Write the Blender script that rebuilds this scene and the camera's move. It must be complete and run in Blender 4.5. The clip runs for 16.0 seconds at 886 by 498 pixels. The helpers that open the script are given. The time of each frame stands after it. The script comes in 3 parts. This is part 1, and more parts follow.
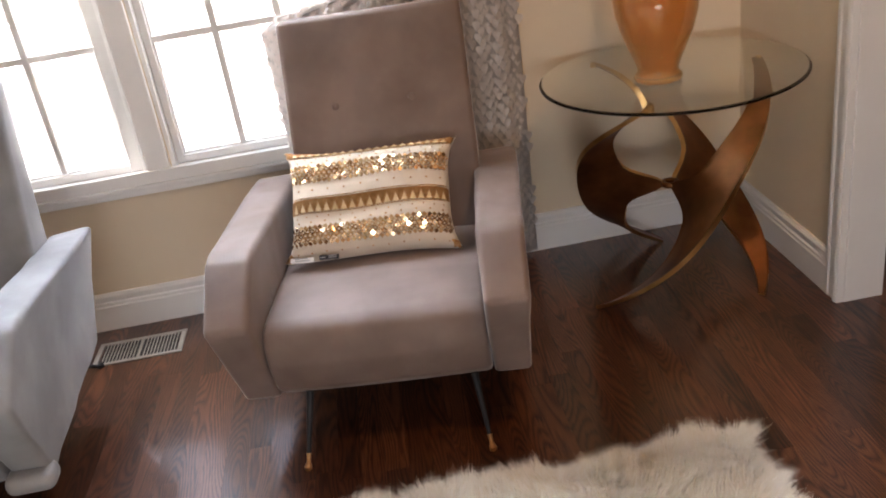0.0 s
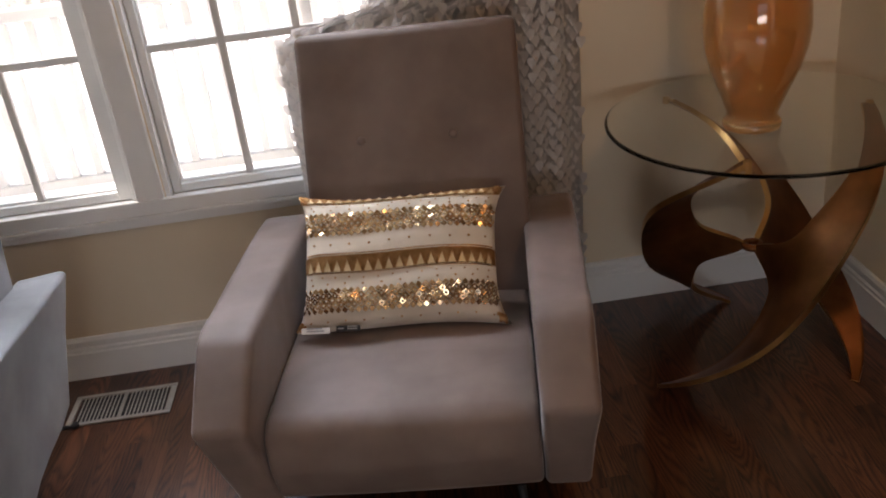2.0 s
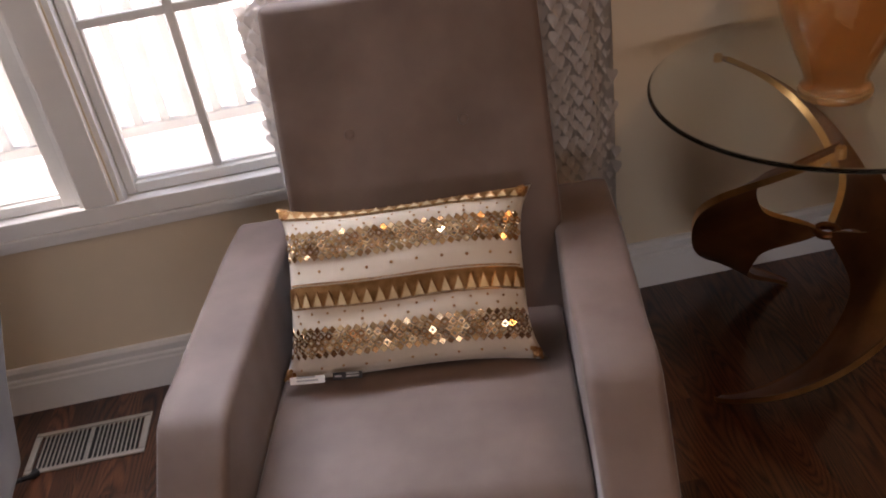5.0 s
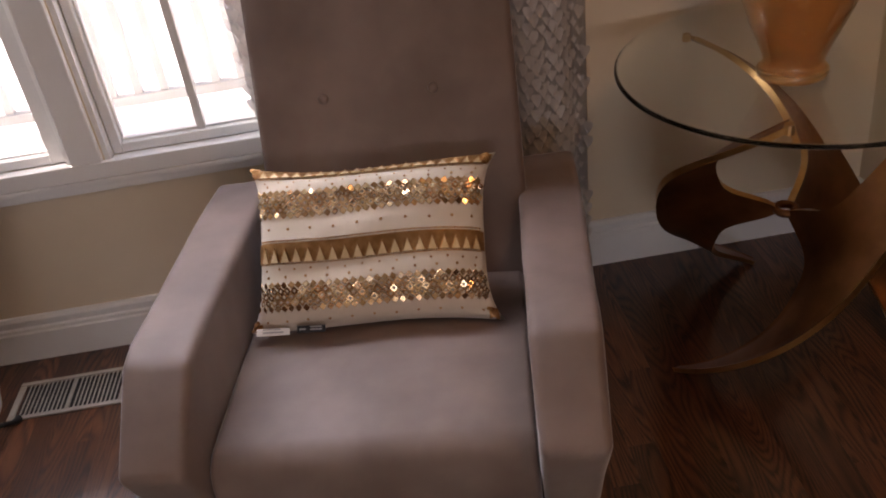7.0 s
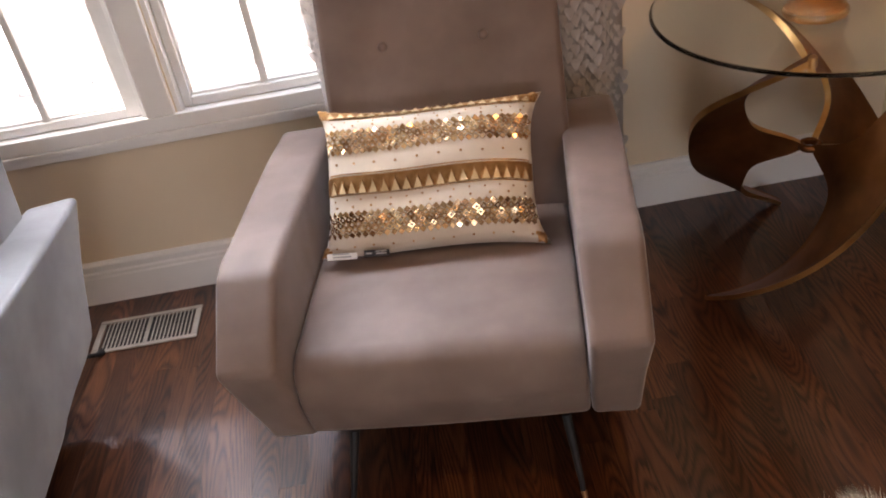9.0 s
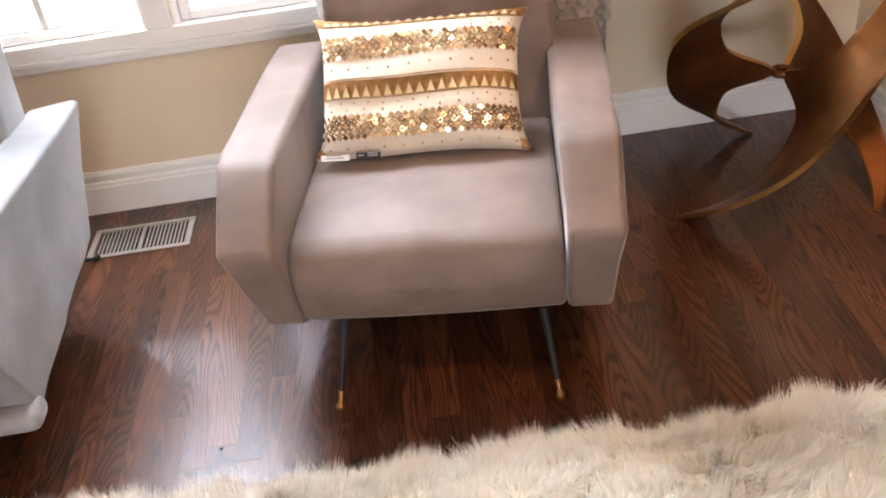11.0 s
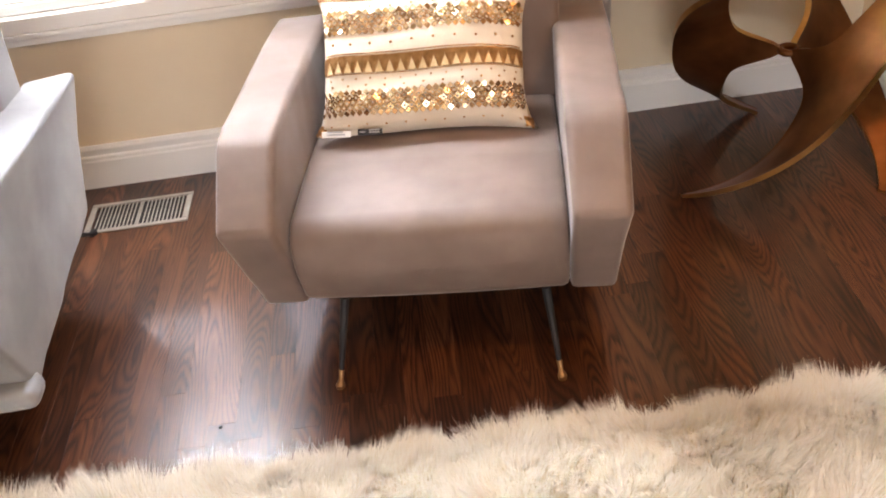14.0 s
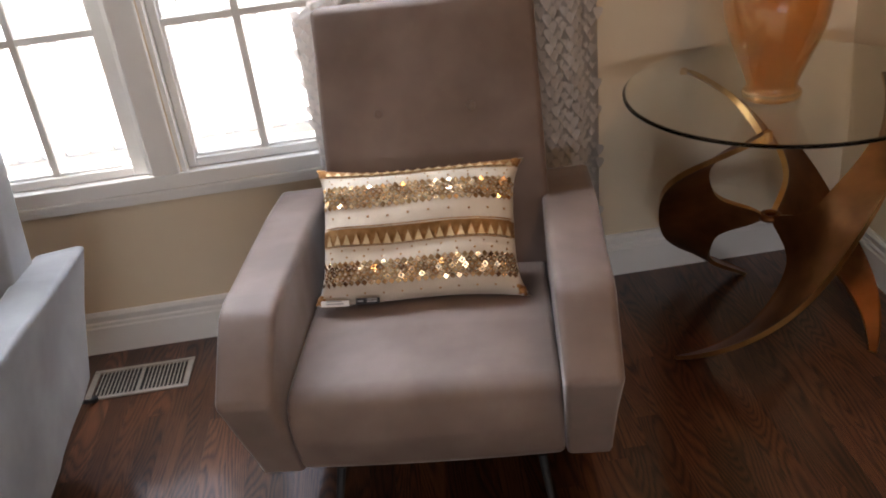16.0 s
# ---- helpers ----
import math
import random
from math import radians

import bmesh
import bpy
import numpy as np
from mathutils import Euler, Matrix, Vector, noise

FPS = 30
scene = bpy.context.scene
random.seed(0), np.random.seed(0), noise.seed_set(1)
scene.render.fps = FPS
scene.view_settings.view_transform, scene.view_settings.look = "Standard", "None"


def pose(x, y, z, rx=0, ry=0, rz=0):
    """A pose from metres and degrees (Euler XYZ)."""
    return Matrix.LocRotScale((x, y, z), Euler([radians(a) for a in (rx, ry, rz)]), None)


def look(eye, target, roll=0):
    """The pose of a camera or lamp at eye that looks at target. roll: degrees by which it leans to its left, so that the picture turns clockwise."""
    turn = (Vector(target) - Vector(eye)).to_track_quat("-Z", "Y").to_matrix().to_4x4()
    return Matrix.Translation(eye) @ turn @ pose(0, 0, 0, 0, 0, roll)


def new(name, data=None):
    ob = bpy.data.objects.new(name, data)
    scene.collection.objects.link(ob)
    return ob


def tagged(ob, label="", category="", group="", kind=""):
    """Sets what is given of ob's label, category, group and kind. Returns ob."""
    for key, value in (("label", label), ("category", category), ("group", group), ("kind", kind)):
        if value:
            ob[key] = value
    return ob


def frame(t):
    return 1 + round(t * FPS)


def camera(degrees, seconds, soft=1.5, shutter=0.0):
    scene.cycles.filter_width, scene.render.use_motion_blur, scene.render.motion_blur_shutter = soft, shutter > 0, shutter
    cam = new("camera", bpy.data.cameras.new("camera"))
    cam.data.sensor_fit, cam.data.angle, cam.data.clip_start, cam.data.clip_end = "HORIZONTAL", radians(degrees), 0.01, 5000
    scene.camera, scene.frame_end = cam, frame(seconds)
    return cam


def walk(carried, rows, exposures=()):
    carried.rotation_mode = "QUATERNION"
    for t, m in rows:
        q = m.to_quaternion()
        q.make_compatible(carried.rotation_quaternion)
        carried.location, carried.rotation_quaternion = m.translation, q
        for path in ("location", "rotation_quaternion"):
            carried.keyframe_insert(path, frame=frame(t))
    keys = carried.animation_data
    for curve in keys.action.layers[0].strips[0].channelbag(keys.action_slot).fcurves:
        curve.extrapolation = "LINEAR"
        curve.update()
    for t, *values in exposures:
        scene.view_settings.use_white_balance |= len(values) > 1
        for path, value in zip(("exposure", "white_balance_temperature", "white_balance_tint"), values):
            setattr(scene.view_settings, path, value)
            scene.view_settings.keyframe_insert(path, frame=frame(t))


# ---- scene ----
cam = camera(53.0, 16.0, soft=1.9)
PATH = [
    (0, (0.231, 0.024, 1.379), (0.335, 1.823, 0.511), -9.1),
    (0.5, (0.315, 0.135, 1.382), (0.399, 1.945, 0.535), -7.9),
    (1, (0.307, 0.218, 1.391), (0.394, 2.025, 0.539), -7.5),
    (1.5, (0.261, 0.344, 1.405), (0.354, 2.145, 0.54), -7.1),
    (2, (0.198, 0.475, 1.386), (0.287, 2.261, 0.49), -7.0),
    (2.5, (0.211, 0.597, 1.366), (0.281, 2.343, 0.394), -7.6),
    (3, (0.262, 0.741, 1.399), (0.324, 2.488, 0.429), -8.1),
    (3.2, (0.258, 0.779, 1.391), (0.325, 2.523, 0.415), -7.9),
    (5.3, (0.205, 0.908, 1.383), (0.278, 2.594, 0.31), -10.2),
    (5.5, (0.215, 0.898, 1.384), (0.28, 2.581, 0.306), -9.8),
    (6, (0.224, 0.876, 1.383), (0.287, 2.551, 0.292), -9.2),
    (6.5, (0.253, 0.857, 1.381), (0.311, 2.532, 0.29), -9.2),
    (7, (0.277, 0.82, 1.371), (0.327, 2.498, 0.284), -8.6),
    (7.5, (0.281, 0.795, 1.36), (0.316, 2.473, 0.272), -8.5),
    (8, (0.252, 0.759, 1.36), (0.242, 2.438, 0.273), -8.9),
    (8.5, (0.207, 0.7, 1.367), (0.211, 2.375, 0.274), -9.5),
    (8.7, (0.202, 0.671, 1.379), (0.193, 2.342, 0.28), -10.4),
    (11, (0.157, 0.472, 1.329), (0.185, 2.091, 0.155), -8.1),
    (11.5, (0.153, 0.493, 1.303), (0.17, 2.044, 0.04), -8.0),
    (12, (0.143, 0.501, 1.293), (0.159, 2.024, -0.003), -7.8),
    (12.5, (0.138, 0.502, 1.31), (0.151, 2.032, 0.023), -7.9),
    (13, (0.137, 0.508, 1.311), (0.158, 2.059, 0.048), -7.6),
    (13.5, (0.142, 0.505, 1.312), (0.17, 2.075, 0.074), -7.4),
    (14, (0.146, 0.496, 1.327), (0.175, 2.079, 0.105), -7.6),
    (14.5, (0.145, 0.491, 1.335), (0.18, 2.098, 0.145), -7.4),
    (15, (0.143, 0.483, 1.337), (0.187, 2.142, 0.22), -7.0),
    (15.5, (0.146, 0.481, 1.356), (0.201, 2.162, 0.274), -7.1),
    (16, (0.165, 0.475, 1.381), (0.237, 2.238, 0.44), -7.5),
]
EXPOSURES = [(0, 1.98, 6600, 16), (0.5, 1.77, 6650, 15), (1.0, 1.2, 6650, 15), (1.5, 0.9, 6650, 15), (2.0, 1.0, 6600, 16), (2.5, 1.75, 6650, 18), (3.2, 1.15, 6700, 23), (5.3, 1.0, 6900, 24), (7.2, 1.0, 6950, 26), (8.0, 1.4, 6950, 25), (8.7, 1.62, 6900, 22),
             (11, 2.68, 6650, 16), (12.5, 2.58, 6550, 11), (13, 2.71, 6800, 13), (14, 2.75, 7100, 17), (14.5, 2.46, 6850, 18), (15, 2.43, 6800, 17), (15.5, 1.95, 6650, 15), (16, 1.4, 6650, 15)]
walk(cam, [(t, look(eye, target, roll)) for t, eye, target, roll in PATH], EXPOSURES)

# ---- world, sun and window light ----
world = bpy.data.worlds.new("sky")
scene.world = world
world.use_nodes = True
wn = world.node_tree.nodes
sky = wn.new("ShaderNodeTexSky")
sky.sky_type = 'NISHITA'
sky.sun_disc = False
sky.sun_elevation = radians(40)
sky.sun_rotation = radians(-79)
sky.air_density, sky.dust_density, sky.ozone_density = 0.8, 7.0, 0.5
world.node_tree.links.new(sky.outputs[0], wn["Background"].inputs[0])
wn["Background"].inputs[1].default_value = 0.15

sun = new("sun", bpy.data.lights.new("sun", 'SUN'))
sun.data.energy, sun.data.angle, sun.data.color = 5.0, radians(10), (1.0, 0.97, 0.93)
sun.matrix_world = look((-6, 1.2, 5.13), (0, 0, 0))


def window_light(name, eye, target, w, h, watts, colour):
    ob = new(name, bpy.data.lights.new(name, 'AREA'))
    ob.data.shape, ob.data.size, ob.data.size_y = 'RECTANGLE', w, h
    ob.data.energy, ob.data.color = watts, colour
    ob.matrix_world = look(eye, target)
    return ob


window_light("daylight_left_window", (-0.84, 2.93, 1.81), (-0.7, 0.0, 0.9), 0.64, 0.38, 7.8, (0.76, 0.88, 1.0))
window_light("daylight_right_window", (-0.09, 2.93, 1.81), (-0.05, 0.0, 0.9), 0.64, 0.38, 7.8, (0.76, 0.88, 1.0))
window_light("daylight_south_window", (-0.2, -3.12, 1.0), (0, 2, 0.5), 1.9, 0.62, 13.0, (0.93, 0.96, 1.0))


# ---- materials ----
def material(name, base=(0.5, 0.5, 0.5), rough=0.5, metal=0.0, **more):
    m = bpy.data.materials.new(name)
    m.use_nodes = True
    b = m.node_tree.nodes["Principled BSDF"]
    b.inputs["Base Color"].default_value = (*base, 1)
    b.inputs["Roughness"].default_value = rough
    b.inputs["Metallic"].default_value = metal
    for k, v in more.items():
        b.inputs[k.replace("_", " ")].default_value = v
    return m


def add(m, kind, **values):
    n = m.node_tree.nodes.new(kind)
    for k, v in values.items():
        n.inputs[k.replace("_", " ")].default_value = v
    return n


def wire(m, a, b):
    m.node_tree.links.new(a, b)


def bsdf(m):
    return m.node_tree.nodes["Principled BSDF"]


def ramp(m, fac, stops):
    n = m.node_tree.nodes.new("ShaderNodeValToRGB")
    e = n.color_ramp.elements
    while len(e) < len(stops):
        e.new(0.5)
    for el, (p, c) in zip(e, stops):
        el.position, el.color = p, (*c, 1)
    wire(m, fac, n.inputs[0])
    return n.outputs[0]


def mottle(m, a, b, scale, fine, bump=0.1, dist=0.002, stretch=(1, 1, 1), lo=0.35, hi=0.65):
    """Colour between a and b by a broad noise, relief by a fine one."""
    tc = add(m, "ShaderNodeTexCoord")
    mp = add(m, "ShaderNodeMapping", Scale=stretch)
    wire(m, tc.outputs["Object"], mp.inputs[0])
    n1 = add(m, "ShaderNodeTexNoise", Scale=scale, Detail=4.0)
    n2 = add(m, "ShaderNodeTexNoise", Scale=fine, Detail=3.0)
    wire(m, mp.outputs[0], n1.inputs["Vector"])
    wire(m, mp.outputs[0], n2.inputs["Vector"])
    wire(m, ramp(m, n1.outputs[0], [(lo, a), (hi, b)]), bsdf(m).inputs["Base Color"])
    bp = add(m, "ShaderNodeBump", Strength=bump, Distance=dist)
    wire(m, n2.outputs[0], bp.inputs["Height"])
    wire(m, bp.outputs[0], bsdf(m).inputs["Normal"])
    return m


paint_wall = mottle(material("cream_wall_paint", rough=0.6), (0.74, 0.62, 0.455), (0.77, 0.65, 0.485), 1.3, 260, 0.12, 0.001)
paint_trim = mottle(material("white_trim_paint", rough=0.35), (0.80, 0.79, 0.77), (0.84, 0.83, 0.81), 3, 90, 0.06, 0.001)
paint_ceiling = mottle(material("ceiling_paint", rough=0.8), (0.56, 0.53, 0.48), (0.60, 0.57, 0.52), 2, 120, 0.1, 0.001)
# trim white made greyer: shadow on the recessed sashes is part of the colour
paint_sash_shaded = mottle(material("shaded_sash_paint", rough=0.4), (0.70, 0.69, 0.67), (0.76, 0.75, 0.73), 4, 110, 0.06, 0.001)


def velvet_material(name, dark, light):
    m = material(name, rough=0.62, Sheen_Weight=1.0, Sheen_Roughness=0.34)
    bsdf(m).inputs["Sheen Tint"].default_value = (0.94, 0.92, 0.93, 1)
    mottle(m, dark, light, 6, 420, 0.2, 0.0012, lo=0.36, hi=0.68)
    # patches where the nap was brushed the other way
    tc = add(m, "ShaderNodeTexCoord")
    mp = add(m, "ShaderNodeMapping", Scale=(5, 5, 2.6), Rotation=(0.5, 0.2, 0.3))
    wire(m, tc.outputs["Object"], mp.inputs[0])
    n = add(m, "ShaderNodeTexNoise", Scale=1.0, Detail=3.0, Distortion=0.8)
    wire(m, mp.outputs[0], n.inputs["Vector"])
    wire(m, ramp(m, n.outputs[0], [(0.34, (0.22, 0.22, 0.22)), (0.64, (0.62, 0.62, 0.62))]), bsdf(m).inputs["Sheen Weight"])
    return m


velvet = velvet_material("taupe_velvet", (0.142, 0.095, 0.076), (0.205, 0.145, 0.120))
# the same taupe cloth, with cool window daylight put into its colour
daylit_velvet = velvet_material("daylit_taupe_velvet", (0.185, 0.182, 0.186), (0.275, 0.272, 0.278))
leg_black = mottle(material("black_lacquer", rough=0.55, Specular_IOR_Level=0.3), (0.012, 0.012, 0.013), (0.02, 0.02, 0.022), 20, 200, 0.05)
brass = mottle(material("brass", rough=0.25, metal=1.0), (0.62, 0.38, 0.13), (0.72, 0.46, 0.18), 30, 220, 0.05)
leg_brass = mottle(material("aged_brass", rough=0.35, metal=1.0), (0.36, 0.20, 0.09), (0.50, 0.30, 0.14), 40, 220, 0.08)


def wood_material():
    m = material("stained_oak", rough=0.36, Coat_Weight=1.0, Coat_Roughness=0.13, Coat_IOR=1.52, Specular_IOR_Level=0.3)
    tc, oi = add(m, "ShaderNodeTexCoord"), add(m, "ShaderNodeObjectInfo")
    off = add(m, "ShaderNodeVectorMath")
    off.operation = 'MULTIPLY_ADD'
    off.inputs[1].default_value = (23.0, 71.0, 37.0)
    wire(m, oi.outputs["Random"], off.inputs[0])
    wire(m, tc.outputs["Object"], off.inputs[2])

    def maths(kind, a, b=None, c=None):
        n = add(m, "ShaderNodeMath")
        n.operation = kind
        for k, v in enumerate((a, b, c)):
            if v is None:
                continue
            if isinstance(v, (int, float)):
                n.inputs[k].default_value = v
            else:
                wire(m, v, n.inputs[k])
        return n.outputs[0]

    def drawn_out(scale, detail, rough=0.5):
        mp = add(m, "ShaderNodeMapping", Scale=scale)
        wire(m, off.outputs[0], mp.inputs[0])
        n = add(m, "ShaderNodeTexNoise", Scale=1.0, Detail=detail, Roughness=rough)
        wire(m, mp.outputs[0], n.inputs["Vector"])
        return n.outputs[0]
    # growth rings: thin dark contour lines of a noise drawn out along the board
    rings, pores, tone = drawn_out((10, 1.35, 1), 0.8, 0.4), drawn_out((620, 18, 1), 3.0), drawn_out((9, 2.2, 1), 3.0)
    wave = maths('SINE', maths('MULTIPLY_ADD', pores, 3.6, maths('MULTIPLY', rings, 215.0)))
    line = maths('POWER', maths('MULTIPLY_ADD', wave, 0.5, 0.5), 0.55)
    fine = maths('MULTIPLY_ADD', pores, 0.72, maths('MULTIPLY_ADD', tone, 0.46, -0.22))
    both = maths('MULTIPLY_ADD', line, 0.31, maths('ADD', fine, 0.045))
    grain = ramp(m, both, [(0.30, (0.013, 0.0041, 0.0021)), (0.48, (0.044, 0.0140, 0.0062)), (0.66, (0.090, 0.0305, 0.0135)), (0.90, (0.142, 0.053, 0.0240))])
    shade = ramp(m, oi.outputs["Random"], [(0.0, (0.62, 0.58, 0.56)), (0.5, (0.92, 0.90, 0.88)), (1.0, (1.3, 1.3, 1.28))])
    mix = add(m, "ShaderNodeMix")
    mix.data_type, mix.blend_type = 'RGBA', 'MULTIPLY'
    mix.inputs[0].default_value = 1.0
    wire(m, grain, mix.inputs[6])
    wire(m, shade, mix.inputs[7])
    wire(m, mix.outputs[2], bsdf(m).inputs["Base Color"])
    # open pores break the varnish's gloss, and the coat lies in faint waves
    wire(m, ramp(m, both, [(0.36, (0.35, 0.35, 0.35)), (0.62, (1, 1, 1))]), bsdf(m).inputs["Coat Weight"])
    bp = add(m, "ShaderNodeBump", Strength=0.22, Distance=0.0008)
    wire(m, both, bp.inputs["Height"])
    wire(m, bp.outputs[0], bsdf(m).inputs["Normal"])
    swell = add(m, "ShaderNodeTexNoise", Scale=26.0, Detail=1.0)
    wire(m, off.outputs[0], swell.inputs["Vector"])
    bp2 = add(m, "ShaderNodeBump", Strength=0.10, Distance=0.002)
    wire(m, swell.outputs[0], bp2.inputs["Height"])
    wire(m, bp2.outputs[0], bsdf(m).inputs["Coat Normal"])
    return m


wood = wood_material()
gap_dark = mottle(material("subfloor", rough=0.9), (0.02, 0.012, 0.008), (0.03, 0.018, 0.012), 10, 80)
vent_paint = mottle(material("register_paint", rough=0.45), (0.27, 0.235, 0.195), (0.33, 0.29, 0.245), 25, 160, 0.05)
# near black: painted shade below the register slats, and the dark crumb
duct_shade_crumb_black = material("shade_and_crumb_black", (0.01, 0.009, 0.008), 0.9)
bronze = mottle(material("bronze", rough=0.40, metal=0.85), (0.13, 0.046, 0.015), (0.31, 0.125, 0.042), 9, 130, 0.12, 0.001, lo=0.3, hi=0.75)
bronze_edge = mottle(material("worn_bronze_edge", rough=0.32, metal=1.0), (0.60, 0.34, 0.12), (0.76, 0.48, 0.20), 14, 160, 0.1, 0.001)
glass_top = material("table_glass", (0.95, 0.985, 0.965), 0.01, Transmission_Weight=1.0, IOR=1.48)
pane_glass = material("window_glass", (0.97, 0.99, 0.99), 0.0, Transmission_Weight=1.0, IOR=1.02)
amber = mottle(material("amber_lustre_glass", rough=0.05, Coat_Weight=1.0, Coat_Roughness=0.02, Transmission_Weight=0.8, IOR=1.45), (0.94, 0.51, 0.17), (0.97, 0.62, 0.27), 5, 60, 0.03, 0.001)
linen = mottle(material("ivory_cotton", rough=0.9, Sheen_Weight=0.2), (0.61, 0.525, 0.42), (0.69, 0.605, 0.50), 9, 700, 0.35, 0.001)


def gold_material(name, a, b, rough):
    m = material(name, rough=rough, metal=1.0)
    g = add(m, "ShaderNodeNewGeometry")
    wire(m, ramp(m, g.outputs["Random Per Island"], [(0.0, a), (1.0, b)]), bsdf(m).inputs["Base Color"])
    return m


sequin_gold = gold_material("gold_sequin", (0.52, 0.30, 0.155), (0.90, 0.68, 0.42), 0.22)
bead_gold = gold_material("gold_bead", (0.34, 0.155, 0.06), (0.60, 0.35, 0.15), 0.3)
embroidery = mottle(material("bronze_embroidery", rough=0.55, metal=0.4), (0.33, 0.158, 0.045), (0.45, 0.24, 0.085), 60, 900, 0.5, 0.001)
triangle_cloth = mottle(material("pale_gold_cloth", rough=0.45, metal=0.25), (0.58, 0.42, 0.22), (0.72, 0.56, 0.34), 40, 600, 0.3, 0.001)
tag_white = material("tag_white", (0.75, 0.73, 0.70), 0.8)
tag_black = material("tag_black", (0.02, 0.02, 0.025), 0.7)
tag_grey = material("tag_print", (0.35, 0.35, 0.36), 0.8)
satin = mottle(material("silver_satin", rough=0.42, Sheen_Weight=0.4), (0.44, 0.41, 0.385), (0.52, 0.485, 0.46), 6, 300, 0.15)


def thin(m, amount, colour):
    """Let a share of the light through, as thin cloth does."""
    tr, mx = add(m, "ShaderNodeBsdfTranslucent", Color=(*colour, 1)), add(m, "ShaderNodeMixShader", Fac=amount)
    wire(m, bsdf(m).outputs[0], mx.inputs[1])
    wire(m, tr.outputs[0], mx.inputs[2])
    wire(m, mx.outputs[0], m.node_tree.nodes["Material Output"].inputs[0])


thin(satin, 0.55, (0.78, 0.75, 0.73))


def petal_material():
    m = material("satin_petal", rough=0.36, metal=0.1, Sheen_Weight=0.5)
    g = add(m, "ShaderNodeNewGeometry")
    wire(m, ramp(m, g.outputs["Random Per Island"], [(0.0, (0.72, 0.645, 0.59)), (1.0, (0.81, 0.755, 0.71))]), bsdf(m).inputs["Base Color"])
    thin(m, 0.5, (0.86, 0.83, 0.81))
    return m


petal_satin = petal_material()


def fur_material():
    m = material("ivory_fur", rough=0.65, Sheen_Weight=0.3)
    tr, mx = add(m, "ShaderNodeBsdfTranslucent"), add(m, "ShaderNodeMixShader", Fac=0.5)
    g = add(m, "ShaderNodeNewGeometry")
    tone = ramp(m, g.outputs["Random Per Island"], [(0.0, (0.89, 0.825, 0.72)), (0.35, (0.94, 0.90, 0.83)), (1.0, (0.97, 0.955, 0.925))])
    wire(m, tone, bsdf(m).inputs["Base Color"])
    wire(m, tone, tr.inputs["Color"])
    wire(m, bsdf(m).outputs[0], mx.inputs[1])
    wire(m, tr.outputs[0], mx.inputs[2])
    wire(m, mx.outputs[0], m.node_tree.nodes["Material Output"].inputs[0])
    return m


fur = fur_material()
fur_base = mottle(material("rug_backing", rough=0.95), (0.84, 0.75, 0.62), (0.89, 0.81, 0.69), 14, 300, 0.4)
lamp_glow = material("lamp_glow", (1, 0.9, 0.75), 0.5, Emission_Strength=6.0)
bsdf(lamp_glow).inputs["Emission Color"].default_value = (1, 0.82, 0.6, 1)
snow = mottle(material("snowy_ground", rough=0.9), (0.84, 0.84, 0.84), (0.90, 0.90, 0.91), 0.6, 30, 0.3, 0.02)
# white railing paint, greyed so the near side's shade is in the colour
rail_shaded = mottle(material("shaded_railing_paint", rough=0.6), (0.48, 0.50, 0.51), (0.57, 0.59, 0.60), 3, 60)
bark = mottle(material("grey_bark", rough=0.9), (0.34, 0.32, 0.29), (0.46, 0.44, 0.41), 6, 60, 0.6, 0.01)
hedge_mat = mottle(material("dry_brush", rough=0.95), (0.55, 0.51, 0.45), (0.75, 0.73, 0.70), 3, 30, 0.8, 0.03)


# ---- mesh helpers ----
def mesh_of(name, bm, mat, smooth=None):
    me = bpy.data.meshes.new(name)
    bmesh.ops.recalc_face_normals(bm, faces=bm.faces[:])
    bm.to_mesh(me)
    bm.free()
    me.materials.append(mat)
    if smooth is not None:
        me.shade_smooth() if smooth >= 180 else me.set_sharp_from_angle(angle=radians(smooth))
        for p in me.polygons:
            p.use_smooth = True
    return me


def part(name, bm, mat, parent=None, label="", smooth=None):
    ob = new(name, mesh_of(name, bm, mat, smooth))
    if parent:
        ob.parent = parent
    if label:
        ob["label"] = label
    return ob


def thing(name, m, label, category, group="", kind=""):
    ob = new(name)
    ob.empty_display_size = 0.1
    ob.matrix_world = m
    return tagged(ob, label, category, group, kind)


def structure(name, bm, mat, label, category, smooth=None):
    return tagged(part(name, bm, mat, None, "", smooth), label, category, "", "structure")


def box(bm, lo, hi, bevel=0.0, seg=2):
    vs = [bm.verts.new((x, y, z)) for x in (lo[0], hi[0]) for y in (lo[1], hi[1]) for z in (lo[2], hi[2])]
    fs = [bm.faces.new([vs[i] for i in q]) for q in ((0, 1, 3, 2), (4, 6, 7, 5), (0, 4, 5, 1), (2, 3, 7, 6), (0, 2, 6, 4), (1, 5, 7, 3))]
    if bevel:
        es = list({e for f in fs for e in f.edges})
        bmesh.ops.bevel(bm, geom=es, offset=bevel, segments=seg, affect='EDGES', profile=0.5)
    return bm


def boxed(lo, hi, bevel=0.0, seg=2):
    return box(bmesh.new(), lo, hi, bevel, seg)


